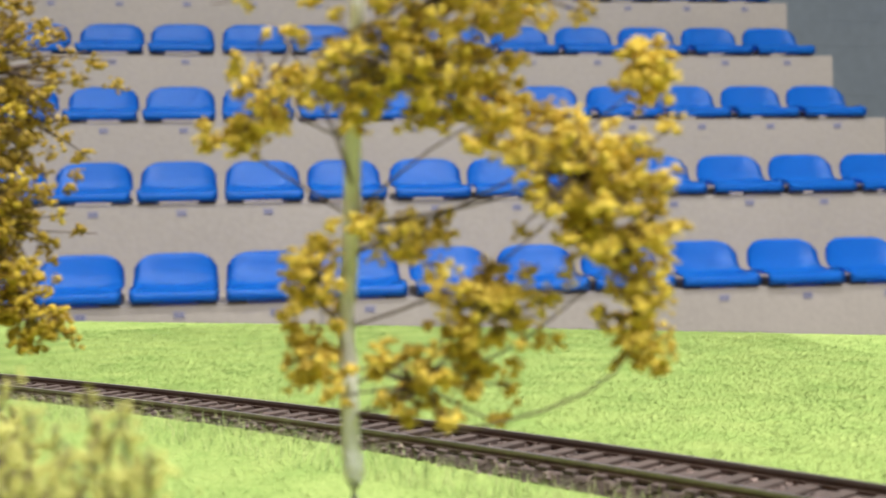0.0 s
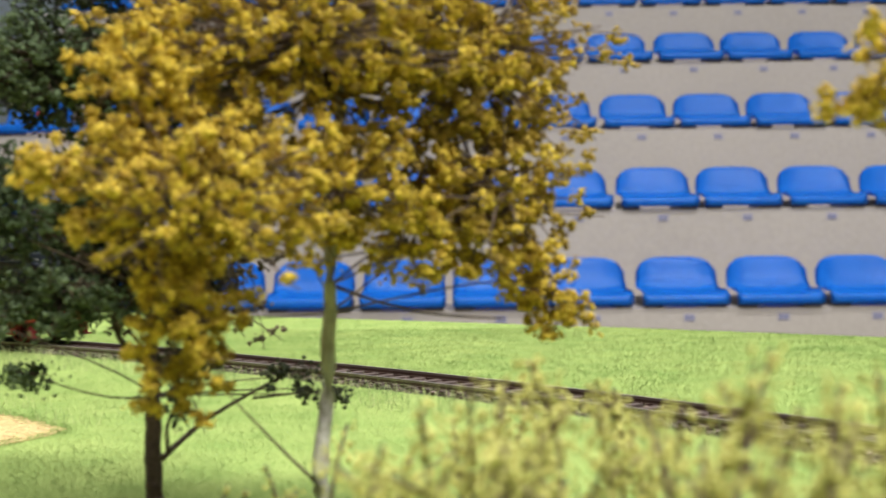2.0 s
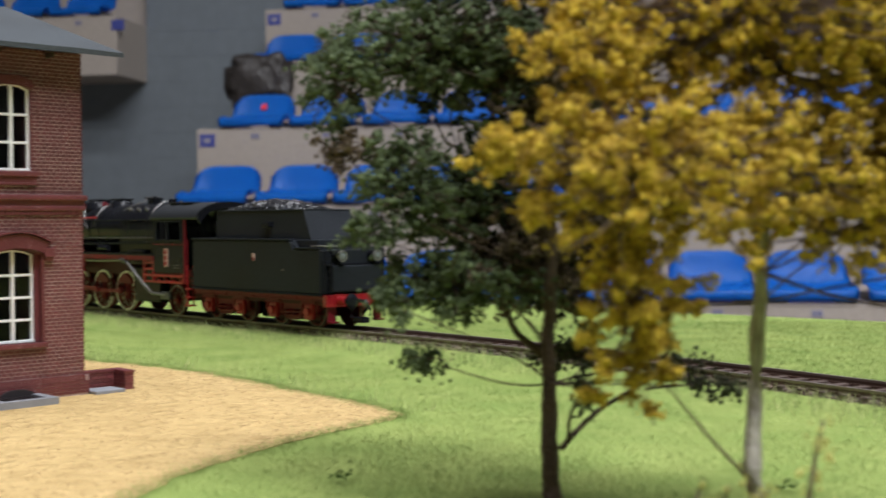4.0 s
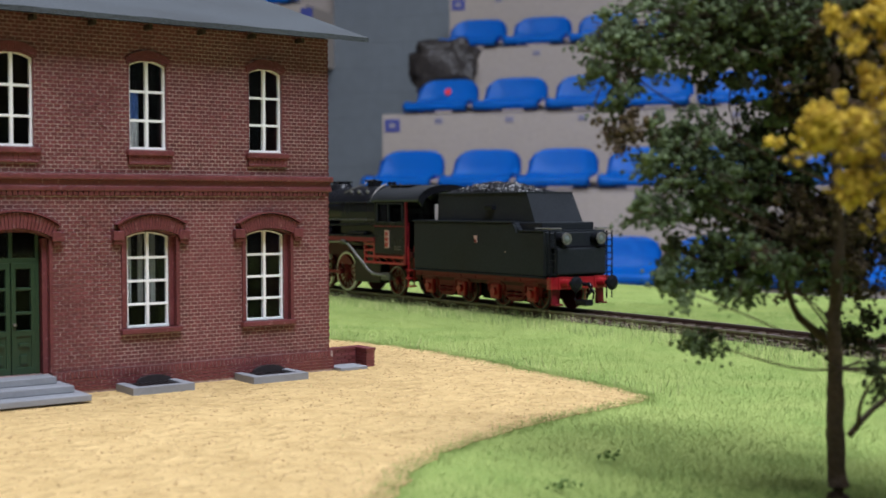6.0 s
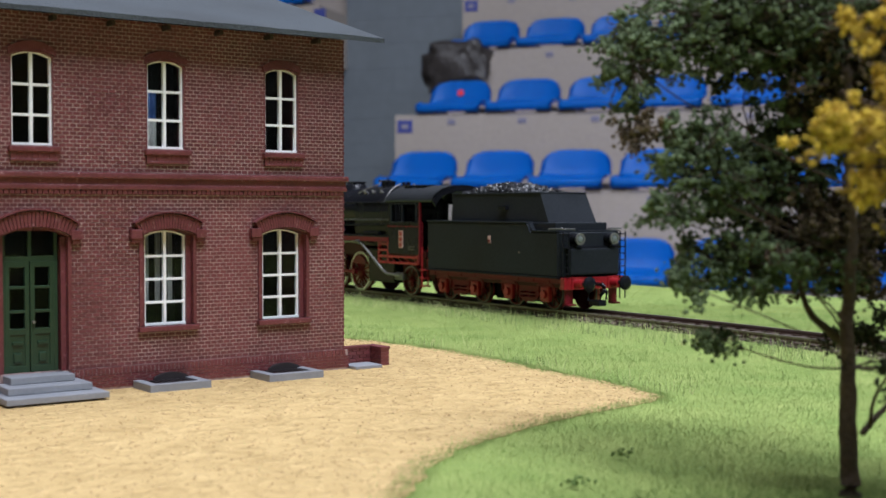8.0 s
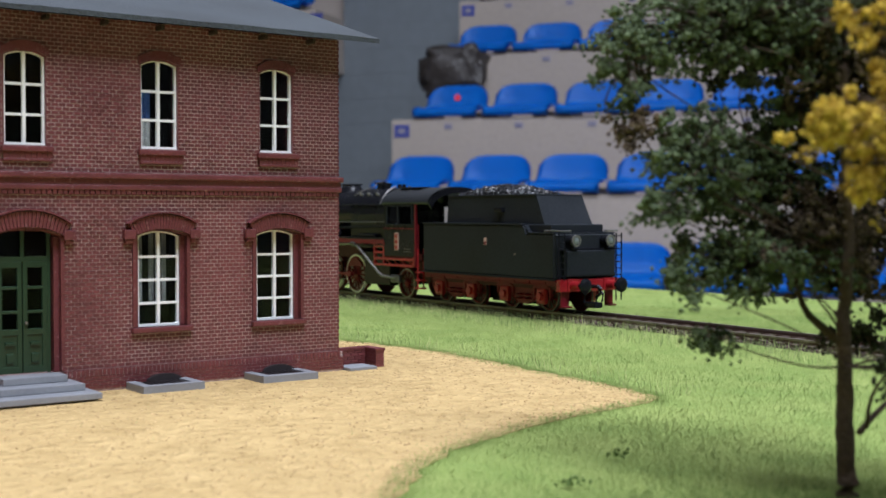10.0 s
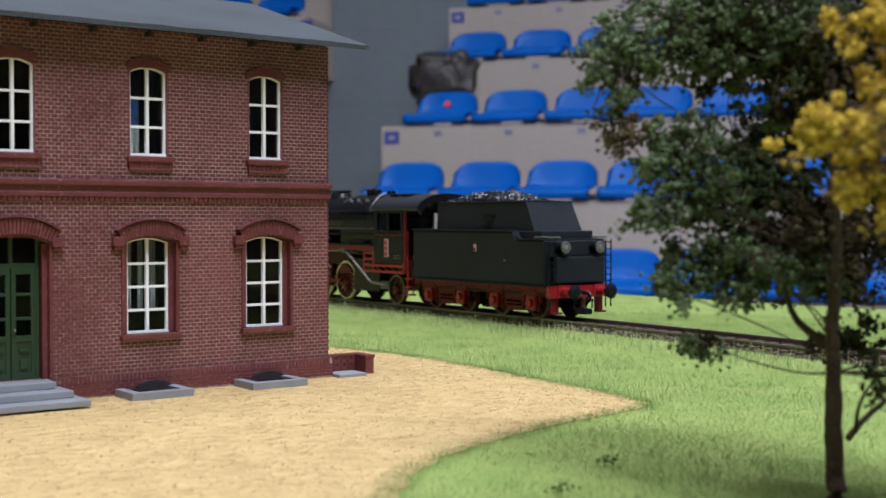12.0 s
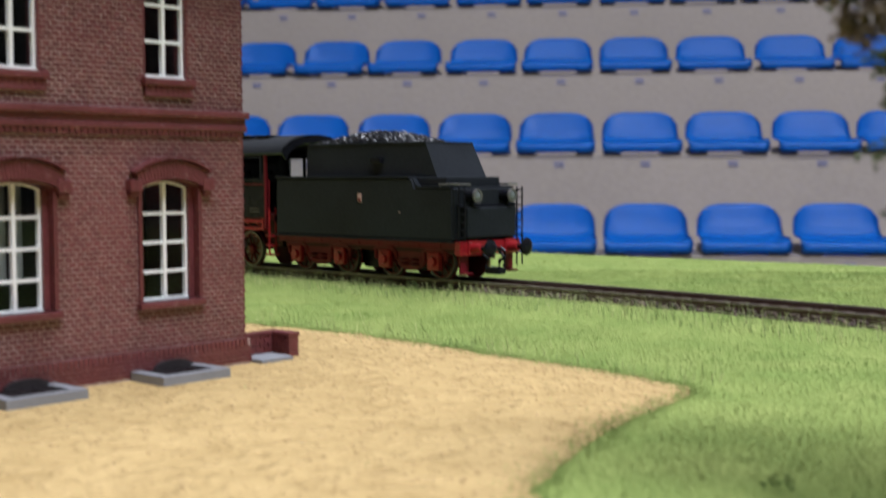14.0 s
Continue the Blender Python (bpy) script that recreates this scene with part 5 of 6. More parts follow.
    for k in range(4):
        rod(bm, (0.0742 + k * 0.0047, y, 0.0119), (0.0780 + k * 0.0047, y, 0.0139), 0.0002, None, 5)
    box(bm, 0.0735, 0.0995, y - 0.0016, y + 0.0004, 0.0114, 0.0118)
    part("cab_step_frame", bm, M_RED, loco, "red step frame under the cab")
    bm = B()
    for z in (0.0040, 0.0068, 0.0096):
        box(bm, 0.0690, 0.0722, sd * 0.0114 - 0.0014, sd * 0.0114 + 0.0014, z, z + 0.0005, 0.0001)
    for d in (-0.0012, 0.0012):
        rod(bm, (0.0706, sd * 0.0114 + d, 0.004), (0.0706, sd * 0.0114 + d, 0.0180), 0.0003, None, 6)
    part("cab_ladder", bm, M_RED, loco, "red steps to the cab")
    # cab side with two windows
    bm = B()
    xs_ = (0.0724, 0.0746, 0.0828, 0.0836, 0.0904, 0.0925)
    zs_ = (0.0152, 0.0266, 0.0328, 0.0340)
    for i in range(5):
        for k in range(3):
            if k == 1 and i in (1, 3):
                continue
            box(bm, xs_[i], xs_[i + 1], sd * 0.0122 - 0.0003, sd * 0.0122 + 0.0003, zs_[k], zs_[k + 1])
    bmesh.ops.remove_doubles(bm, verts=bm.verts[:], dist=1e-7)
    part("cab_side", bm, M_BLACK, loco, "black cab side")
    bm = B(); box(bm, 0.0836, 0.0904, sd * 0.0120 - 0.0001, sd * 0.0120 + 0.0001, 0.0266, 0.0328)
    pane = part("cab_window", bm, M_GLASS, loco); pane.visible_shadow = False
    bm = B()
    for x in (0.0744, 0.0832, 0.0906):
        box(bm, x - 0.0003, x + 0.0003, sd * 0.0126 - 0.0002, sd * 0.0126 + 0.0002, 0.0264, 0.0330)
    for z in (0.0264, 0.0330):
        box(bm, 0.0744, 0.0906, sd * 0.0126 - 0.0002, sd * 0.0126 + 0.0002, z - 0.0002, z + 0.0002)
    part("window_frame", bm, M_TENDER, loco)
    bm = B(); box(bm, 0.0720, 0.0726, sd * 0.0124 - 0.0004, sd * 0.0124 + 0.0004, 0.0118, 0.0336)
    box(bm, 0.0727, 0.0925, sd * 0.0125 - 0.0002, sd * 0.0125 + 0.0002, 0.0248, 0.0251)
    part("cab_trim", bm, M_DARKRED, loco, "dark red lining")
    bm = B(); rod(bm, (0.0708, sd * 0.0124, 0.0160), (0.0708, sd * 0.0124, 0.0265), 0.0002, None, 6)
    part("grab_rail", bm, M_DARKRED, loco)
    bm = B(); box(bm, 0.0829, 0.0853, sd * 0.0126 - 0.0002, sd * 0.0126 + 0.0002, 0.0172, 0.0235)
    plate = part("number_plate", bm, M_PLATE, loco, "tall pale plate with red blocks")
    for z in (0.0176, 0.0196, 0.0216):
        bm = B(); box(bm, 0.0833, 0.0849, sd * 0.0128 - 0.0001, sd * 0.0128 + 0.0001, z, z + 0.0014)
        part("mark", bm, M_RED, plate)
    for z in (0.0176, 0.0167):
        bm = B(); box(bm, 0.0752, 0.0795, sd * 0.0126 - 0.0001, sd * 0.0126 + 0.0001, z, z + 0.0003)
        part("lettering", bm, M_DARKSTEEL, loco)
    buffer(loco, 0.2160, sd * 0.0073, 0.0095, 1)
    bm = B()
    tube(bm, [(0.2150, sd * 0.0040, 0.0080), (0.2172, sd * 0.0042, 0.0060), (0.2168, sd * 0.0042, 0.0032)], 0.0005)
    box(bm, 0.2108, 0.2120, sd * 0.0064 - 0.0006, sd * 0.0064 + 0.0006, 0.0010, 0.0076, 0.0002)
    part("hose", bm, M_BLACK, loco)
# cab roof, curved across, with two vents
bm = B()
arc = [(0.0132 * math.cos(math.pi * (0.06 + 0.88 * k / 22)), 0.0322 + 0.0074 * math.sin(math.pi * (0.06 + 0.88 * k / 22)) ** 0.8) for k in range(23)]
inn = [(x * 0.96, z - 0.0006) for x, z in arc]
prism(bm, arc + inn[::-1], 0.0300, pose(0.0940, 0, 0, 0, 0, 90))
bmesh.ops.recalc_face_normals(bm, faces=bm.faces[:])
part("cab_roof", bm, M_ROOFBLACK, loco, "dull black curved cab roof")
bm = B()
prism(bm, arc + [(x * 0.88, z - 0.0022) for x, z in arc[::-1]], 0.0006, pose(0.0646, 0, 0, 0, 0, 90))
bmesh.ops.recalc_face_normals(bm, faces=bm.faces[:])
part("roof_rib", bm, M_BLACK, loco)
for x in (0.0800, 0.0872):
    for sd in (-1, 1):
        y0, y1 = sorted((sd * 0.0030, sd * 0.0072))
        bm = B(); box(bm, x - 0.0027, x + 0.0027, y0, y1, 0.0378, 0.0394, 0.0002)
        vent = part("roof_vent", bm, M_BLACK, loco, "black roof vent")
        bm = B(); box(bm, x - 0.0030, x + 0.0030, y0 - 0.0003, y1 + 0.0003, 0.0394, 0.0397, 0.0001)
        part("lid", bm, M_ROOFBLACK, vent)
bm = B()
prism(bm, [(-0.0122, 0.0160), (0.0122, 0.0160), (0.0122, 0.0335), (0.0075, 0.0380), (-0.0075, 0.0380), (-0.0122, 0.0335)], 0.0010, pose(0.0925, 0, 0, 0, 0, 90))
bmesh.ops.recalc_face_normals(bm, faces=bm.faces[:])
part("cab_front", bm, M_BLACK, loco)
bm = B(); box(bm, 0.0895, 0.0914, -0.0070, 0.0070, 0.0165, 0.0320, 0.0008)
for k in range(5):
    rod(bm, (0.0895, -0.0045 + k * 0.0022, 0.0285 - (k % 2) * 0.003), (0.0886, -0.0045 + k * 0.0022, 0.0285 - (k % 2) * 0.003), 0.0007, None, 10)
part("backhead", bm, M_BLACK, loco)
bm = B(); box(bm, 0.0690, 0.0925, -0.0120, 0.0120, 0.0140, 0.0162)
part("cab_floor", bm, M_DEEPRED, loco)
bm = B()
box(bm, 0.0735, 0.2130, -0.0052, 0.0052, 0.0060, 0.0145)
box(bm, 0.1180, 0.2040, -0.0070, 0.0070, 0.0135, 0.0215)
part("frame", bm, M_DEEPRED, loco, "very dark red main frame")
bm = B(); box(bm, 0.0940, 0.1120, -0.0088, 0.0088, 0.0040, 0.0165, 0.0006)
part("ash_pan", bm, M_BLACK, loco, "sooty black ash pan under the firebox")
bm = B(); box(bm, 0.2140, 0.2160, -0.0120, 0.0120, 0.0074, 0.0114, 0.0003)
part("buffer_beam", bm, M_RED, loco, "red buffer beam")
bm = B()
rod(bm, (0.0740, 0, 0.0080), (0.0640, 0, 0.0080), 0.0008, None, 8)
box(bm, 0.0660, 0.0740, -0.0100, 0.0100, 0.0135, 0.0143)
part("drawbar", bm, M_BLACK, loco)
for sd in (-1, 0, 1):
    bm = B()
    zz, yy = (0.0140, sd * 0.0085) if sd else (0.0350, 0.0)
    rod(bm, (0.2120, yy, zz), (0.2155, yy, zz), 0.0013, 0.0016, 16)
    hl = part("headlamp", bm, M_BLACK, loco)
    bm = B(); lathe(bm, [(0.0, 0.0), (0.0013, 0.0), (0.0009, 0.0004), (0.0, 0.0005)], 14, pose(0.2155, yy, zz, 0, 90))
    part("lens", bm, M_LENS, hl)


# ---- trees and shrubs of the model landscape ----
def lumps(places, rng):
    """Small crumbs of foam turned every way: (place, size) to vertices and faces."""
    V, F = [], []
    for p, s in places:
        k = len(V)
        e = Euler((rng.uniform(0, 6.3), rng.uniform(0, 6.3), rng.uniform(0, 6.3))).to_matrix()
        for q in OCT:
            w = e @ (Vector(q) * s * rng.uniform(0.6, 1.35))
            V.append((p[0] + w.x, p[1] + w.y, p[2] + w.z))
        F += [tuple(k + i for i in t) for t in OCTF]
    return V, F


def limb(bm, a, b, r0, r1, rng, bend=0.12, n=6, seg=7):
    a, b = Vector(a), Vector(b)
    d = b - a
    side = Vector((rng.uniform(-1, 1), rng.uniform(-1, 1), rng.uniform(-0.4, 0.4))) * d.length * bend
    pts, rads = [], []
    for k in range(n + 1):
        f = k / n
        pts.append(a + d * f + side * math.sin(math.pi * f) + Vector((rng.uniform(-1, 1), rng.uniform(-1, 1), 0)) * r0 * 0.25)
        rads.append(r0 + (r1 - r0) * f)
    tube(bm, pts, rads, seg)
    return pts


def model_tree(name, label, base, trunk_pts, r0, r1, bark, limbs, lobes, leafs, seed, clump=0.0032, crumb=0.00055, per=34, twig_mat=None, crown_base=0.018, more=2.2, loose=0.2):
    """Trunk through given places, limbs, twigs to the clumps and clumps of foam crumbs filling the lobes."""
    rng = random.Random(seed)
    t = thing(name, pose(*base), label, "tree")
    org = Vector(base)
    bm = B()
    tp = [Vector(p) - org for p in trunk_pts]
    n = len(tp)
    # finer steps along the trunk
    fine, rad = [], []
    for i in range(n - 1):
        for k in range(5):
            f = k / 5
            fine.append(tp[i].lerp(tp[i + 1], f) + Vector((rng.uniform(-1, 1), rng.uniform(-1, 1), 0)) * r0 * 0.12)
            rad.append((r0 + (r1 - r0) * (i + f) / (n - 1)) * rng.uniform(0.94, 1.07))
    fine.append(tp[-1])
    rad.append(r1)
    rad[0] *= 1.25
    rad[1] *= 1.12
    tube(bm, fine, rad, 12)
    part("trunk", bm, bark, t, smooth=True)
    for a, b, ra, rb in limbs:
        bm = B()
        limb(bm, Vector(a) - org, Vector(b) - org, ra, rb, rng)
        part("limb", bm, twig_mat or bark, t, smooth=True)
    clumps = []
    for (c, rx, ry, rz, count, which) in lobes:
        c = Vector(c) - org
        for k in range(int(count * more)):
            d = Vector((rng.gauss(0, 1), rng.gauss(0, 1), rng.gauss(0, 1))).normalized() * rng.random() ** 0.42 * (rng.uniform(1.1, 1.5) if rng.random() < loose else 1.0)
            clumps.append((c + Vector((d.x * rx, d.y * ry, d.z * rz)), which, c))
    bm = B()
    for p, which, c in clumps:
        if rng.random() < 0.7:
            start = c.lerp(p, rng.uniform(0.0, 0.5))
            limb(bm, start, p + (p - start) * 0.15, 0.00016, 0.00007, rng, 0.2, 3, 4)
    for (c, rx, ry, rz, count, which) in lobes:
        c = Vector(c) - org
        reach = math.hypot(c.x, c.y)
        foot = min([q for q in fine if q.z > crown_base], key=lambda q: abs(q.z - (c.z - 0.6 * reach)))
        limb(bm, foot, c, 0.00016, 0.00008, rng, 0.24, 7)
    tw = part("branchwork", bm, twig_mat or bark, t, "thin dark twigs")
    tw["kind"] = "stuff"
    for w, mat in enumerate(leafs):
        places = []
        for p, which, c in clumps:
            if which != w:
                continue
            size = clump * rng.uniform(0.45, 1.3)
            axis = Vector((rng.gauss(0, 1), rng.gauss(0, 1), rng.gauss(0, 0.6))).normalized()
            for _ in range(int(per * rng.uniform(0.5, 1.5))):
                d = Vector((rng.gauss(0, 1), rng.gauss(0, 1), rng.gauss(0, 0.8))).normalized() * size * rng.random() ** 0.5
                d += axis * size * rng.uniform(-0.9, 0.9)
                places.append((p + d, crumb * rng.uniform(0.5, 1.5)))
        if places:
            V, F = lumps(places, rng)
            ob = raw("crown", V, F, mat, t)
            ob["kind"] = "stuff"
    return t


GOLD_LOBES = [((-0.0528, 0.1601, 0.0610), 0.0218, 0.0124, 0.0093, 117, 0),
     ((-0.0633, 0.1458, 0.0428), 0.0151, 0.0097, 0.0091, 94, 0),
     ((-0.0340, 0.1658, 0.0614), 0.0136, 0.0092, 0.0095, 24, 0),
     ((-0.0296, 0.1638, 0.0429), 0.0094, 0.0091, 0.0134, 26, 0),
     ((-0.0244, 0.1641, 0.0308), 0.0044, 0.0042, 0.0060, 16, 0),
     ((-0.0645, 0.1470, 0.0285), 0.0062, 0.0050, 0.0085, 30, 0),
     ((-0.0490, 0.1571, 0.0430), 0.0130, 0.0080, 0.0071, 43, 0),
     ((-0.0695, 0.1475, 0.0558), 0.0067, 0.0047, 0.0049, 17, 0),
     ((-0.0528, 0.1644, 0.0765), 0.0258, 0.0141, 0.0095, 86, 0),
     ((-0.0766, 0.1396, 0.0445), 0.0029, 0.0020, 0.0020, 6, 0),
     ((-0.0410, 0.1627, 0.0363), 0.0107, 0.0062, 0.0047, 17, 0),
     ((-0.0330, 0.1690, 0.0600), 0.0150, 0.0090, 0.0130, 70, 1),
     ((-0.0330, 0.1680, 0.0430), 0.0120, 0.0090, 0.0110, 66, 1),
     ((-0.0520, 0.1660, 0.0560), 0.0160, 0.0080, 0.0120, 45, 1)]
model_tree("birch_tree", "golden yellow model birch with a pale trunk on the grass", (-0.0513, 0.1605, 0.0),
           [(-0.0513, 0.1605, 0.0000), (-0.0517, 0.1609, 0.0097), (-0.0513, 0.1655, 0.0182), (-0.0504, 0.1638, 0.0350), (-0.0493, 0.1663, 0.0522), (-0.0488, 0.1688, 0.0803)], 0.00112, 0.0006, M_BIRCHGREY,
           [((-0.0521, 0.1612, 0.0083), (-0.0614, 0.1556, 0.0197), 0.00022, 0.0001), ((-0.0501, 0.1638, 0.0316), (-0.0297, 0.1635, 0.0275), 0.00025, 0.0001)],
           GOLD_LOBES, [M_YELLOW, M_BROWNGOLD], 5, 0.0011, 0.00034, 22, M_TWIG, 0.026, 3.4, 0.25)
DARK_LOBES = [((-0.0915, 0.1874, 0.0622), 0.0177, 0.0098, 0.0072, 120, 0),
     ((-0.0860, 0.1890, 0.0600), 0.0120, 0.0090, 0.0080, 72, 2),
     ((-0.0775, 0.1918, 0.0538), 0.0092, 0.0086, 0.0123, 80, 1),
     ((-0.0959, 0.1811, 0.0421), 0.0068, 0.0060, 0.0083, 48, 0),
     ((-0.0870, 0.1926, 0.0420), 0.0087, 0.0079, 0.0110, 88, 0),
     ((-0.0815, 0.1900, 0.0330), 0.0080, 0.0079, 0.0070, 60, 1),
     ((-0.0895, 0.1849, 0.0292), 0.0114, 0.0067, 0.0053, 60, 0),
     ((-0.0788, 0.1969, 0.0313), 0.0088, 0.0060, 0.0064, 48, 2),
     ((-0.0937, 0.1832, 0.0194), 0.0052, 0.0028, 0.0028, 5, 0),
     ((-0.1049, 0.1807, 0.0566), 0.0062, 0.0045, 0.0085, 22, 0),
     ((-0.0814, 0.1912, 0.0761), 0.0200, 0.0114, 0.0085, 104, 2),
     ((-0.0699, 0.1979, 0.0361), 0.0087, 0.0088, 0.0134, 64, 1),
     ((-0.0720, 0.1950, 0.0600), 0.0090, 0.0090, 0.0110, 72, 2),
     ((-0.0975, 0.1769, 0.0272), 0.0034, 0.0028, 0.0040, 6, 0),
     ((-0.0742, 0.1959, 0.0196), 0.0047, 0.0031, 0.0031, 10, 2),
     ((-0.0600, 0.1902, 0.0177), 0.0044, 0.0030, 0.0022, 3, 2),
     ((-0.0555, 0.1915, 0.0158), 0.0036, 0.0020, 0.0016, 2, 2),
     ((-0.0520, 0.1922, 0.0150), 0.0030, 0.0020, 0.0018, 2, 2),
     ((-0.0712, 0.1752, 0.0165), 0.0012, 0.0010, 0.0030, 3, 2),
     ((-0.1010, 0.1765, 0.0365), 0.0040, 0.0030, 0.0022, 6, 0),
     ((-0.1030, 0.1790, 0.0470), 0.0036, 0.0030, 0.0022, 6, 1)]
model_tree("deciduous_tree", "dark green and brown model tree with a crooked trunk", (-0.0760, 0.1815, 0.0),
           [(-0.0760, 0.1815, -0.001), (-0.0762, 0.1820, 0.004), (-0.0765, 0.1831, 0.0135), (-0.0768, 0.1837, 0.0200), (-0.0762, 0.1845, 0.0330), (-0.0770, 0.1850, 0.0500), (-0.0765, 0.1850, 0.0720)], 0.00135, 0.0005, M_BARK,
           [((-0.0769, 0.1908, 0.0184), (-0.0830, 0.1870, 0.0270), 0.0007, 0.0003), ((-0.0747, 0.1797, 0.0082), (-0.0600, 0.1902, 0.0177), 0.00045, 0.0002), ((-0.0737, 0.1794, 0.0090), (-0.0710, 0.1748, 0.0172), 0.0003, 0.00015), ((-0.0640, 0.1902, 0.0147), (-0.0520, 0.1922, 0.0157), 0.00022, 0.0001)],
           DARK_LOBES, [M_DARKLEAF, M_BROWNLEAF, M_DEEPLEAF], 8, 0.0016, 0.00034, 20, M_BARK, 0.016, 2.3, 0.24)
FRONT_LOBES = [((0.0178, 0.1191, 0.0547), 0.0104, 0.0062, 0.0052, 32, 0),
     ((0.0328, 0.1122, 0.0449), 0.0080, 0.0052, 0.0050, 26, 0),
     ((0.0361, 0.1114, 0.0383), 0.0060, 0.0040, 0.0040, 15, 0),
     ((0.0374, 0.1110, 0.0308), 0.0035, 0.0032, 0.0045, 9, 0),
     ((0.0235, 0.1154, 0.0319), 0.0056, 0.0039, 0.0041, 14, 0),
     ((0.0083, 0.1222, 0.0340), 0.0032, 0.0036, 0.0058, 7, 0),
     ((0.0042, 0.1275, 0.0540), 0.0044, 0.0039, 0.0055, 8, 0),
     ((0.0003, 0.1280, 0.0492), 0.0027, 0.0019, 0.0019, 4, 0),
     ((0.0180, 0.1172, 0.0252), 0.0072, 0.0043, 0.0036, 11, 0),
     ((0.0396, 0.1133, 0.0540), 0.0031, 0.0024, 0.0031, 6, 0),
     ((0.0236, 0.1183, 0.0639), 0.0171, 0.0091, 0.0057, 37, 0),
     ((0.0244, 0.1158, 0.0502), 0.0051, 0.0037, 0.0041, 9, 0),
     ((0.0076, 0.1221, 0.0277), 0.0021, 0.0021, 0.0032, 4, 0),
     ((0.0157, 0.1210, 0.0391), 0.0058, 0.0036, 0.0032, 7, 0)]
model_tree("birch_tree", "slender model birch with white trunk and sparse yellow leaves", (0.0117, 0.1205, 0.0),
           [(0.0117, 0.1205, 0.0000), (0.0116, 0.1205, 0.0163), (0.0115, 0.1230, 0.0303), (0.0123, 0.1209, 0.0483), (0.0136, 0.1213, 0.0700), (0.0150, 0.1214, 0.0845)], 0.00105, 0.0007, M_BIRCH,
           [((0.0122, 0.1208, 0.0440), (0.0058, 0.1223, 0.0587), 0.0002, 0.0001), ((0.0121, 0.1207, 0.0402), (0.0306, 0.1122, 0.0449), 0.00022, 0.0001)],
           FRONT_LOBES, [M_PALEGOLD], 12, 0.0011, 0.00036, 18, M_TWIG, 0.018, 4.2, 0.35)



def plume_bush(name, label, stems, mat, seed, crumb=0.00030, spread=0.0014, dens=170):
    """A bush of feathery stems: each stem is a curved twig with foam crumbs along it."""
    rng = random.Random(seed)
    x0, y0 = stems[0][0][0], stems[0][0][1]
    t = thing(name, pose(x0, y0, 0), label, "bush")
    org = Vector((x0, y0, 0))
    bm = B()
    places = []
    for a, b in stems:
        pts = limb(bm, Vector(a) - org, Vector(b) - org, 0.0004, 0.00015, rng, 0.18, 7)
        length = (Vector(b) - Vector(a)).length
        for k in range(int(dens * length / 0.03)):
            f = rng.uniform(0.12, 1.0)
            i = min(len(pts) - 2, int(f * (len(pts) - 1)))
            q = pts[i].lerp(pts[i + 1], f * (len(pts) - 1) - i)
            w = spread * (1.25 - 0.75 * f)
            places.append((q + Vector((rng.gauss(0, w), rng.gauss(0, w), rng.gauss(0, w * 0.8))), crumb * rng.uniform(0.6, 1.4)))
        for k in range(5):
            f = rng.uniform(0.3, 0.9)
            i = int(f * (len(pts) - 1))
            d = Vector((rng.uniform(-1, 1), rng.uniform(-0.6, 0.6), rng.uniform(0.1, 1.0))) * rng.uniform(0.003, 0.007)
            limb(bm, pts[i], pts[i] + d, 0.0002, 0.0001, rng, 0.1, 3)
            for _ in range(int(dens * 0.22)):
                g = rng.random()
                places.append((pts[i] + d * g + Vector((rng.gauss(0, 0.0006), rng.gauss(0, 0.0006), rng.gauss(0, 0.0006))), crumb * rng.uniform(0.5, 1.2)))
    st = part("branchwork", bm, M_TWIG, t)
    st["kind"] = "stuff"
    V, F = lumps(places, rng)
    ob = raw("foliage", V, F, mat, t)
    ob["kind"] = "stuff"
    return t


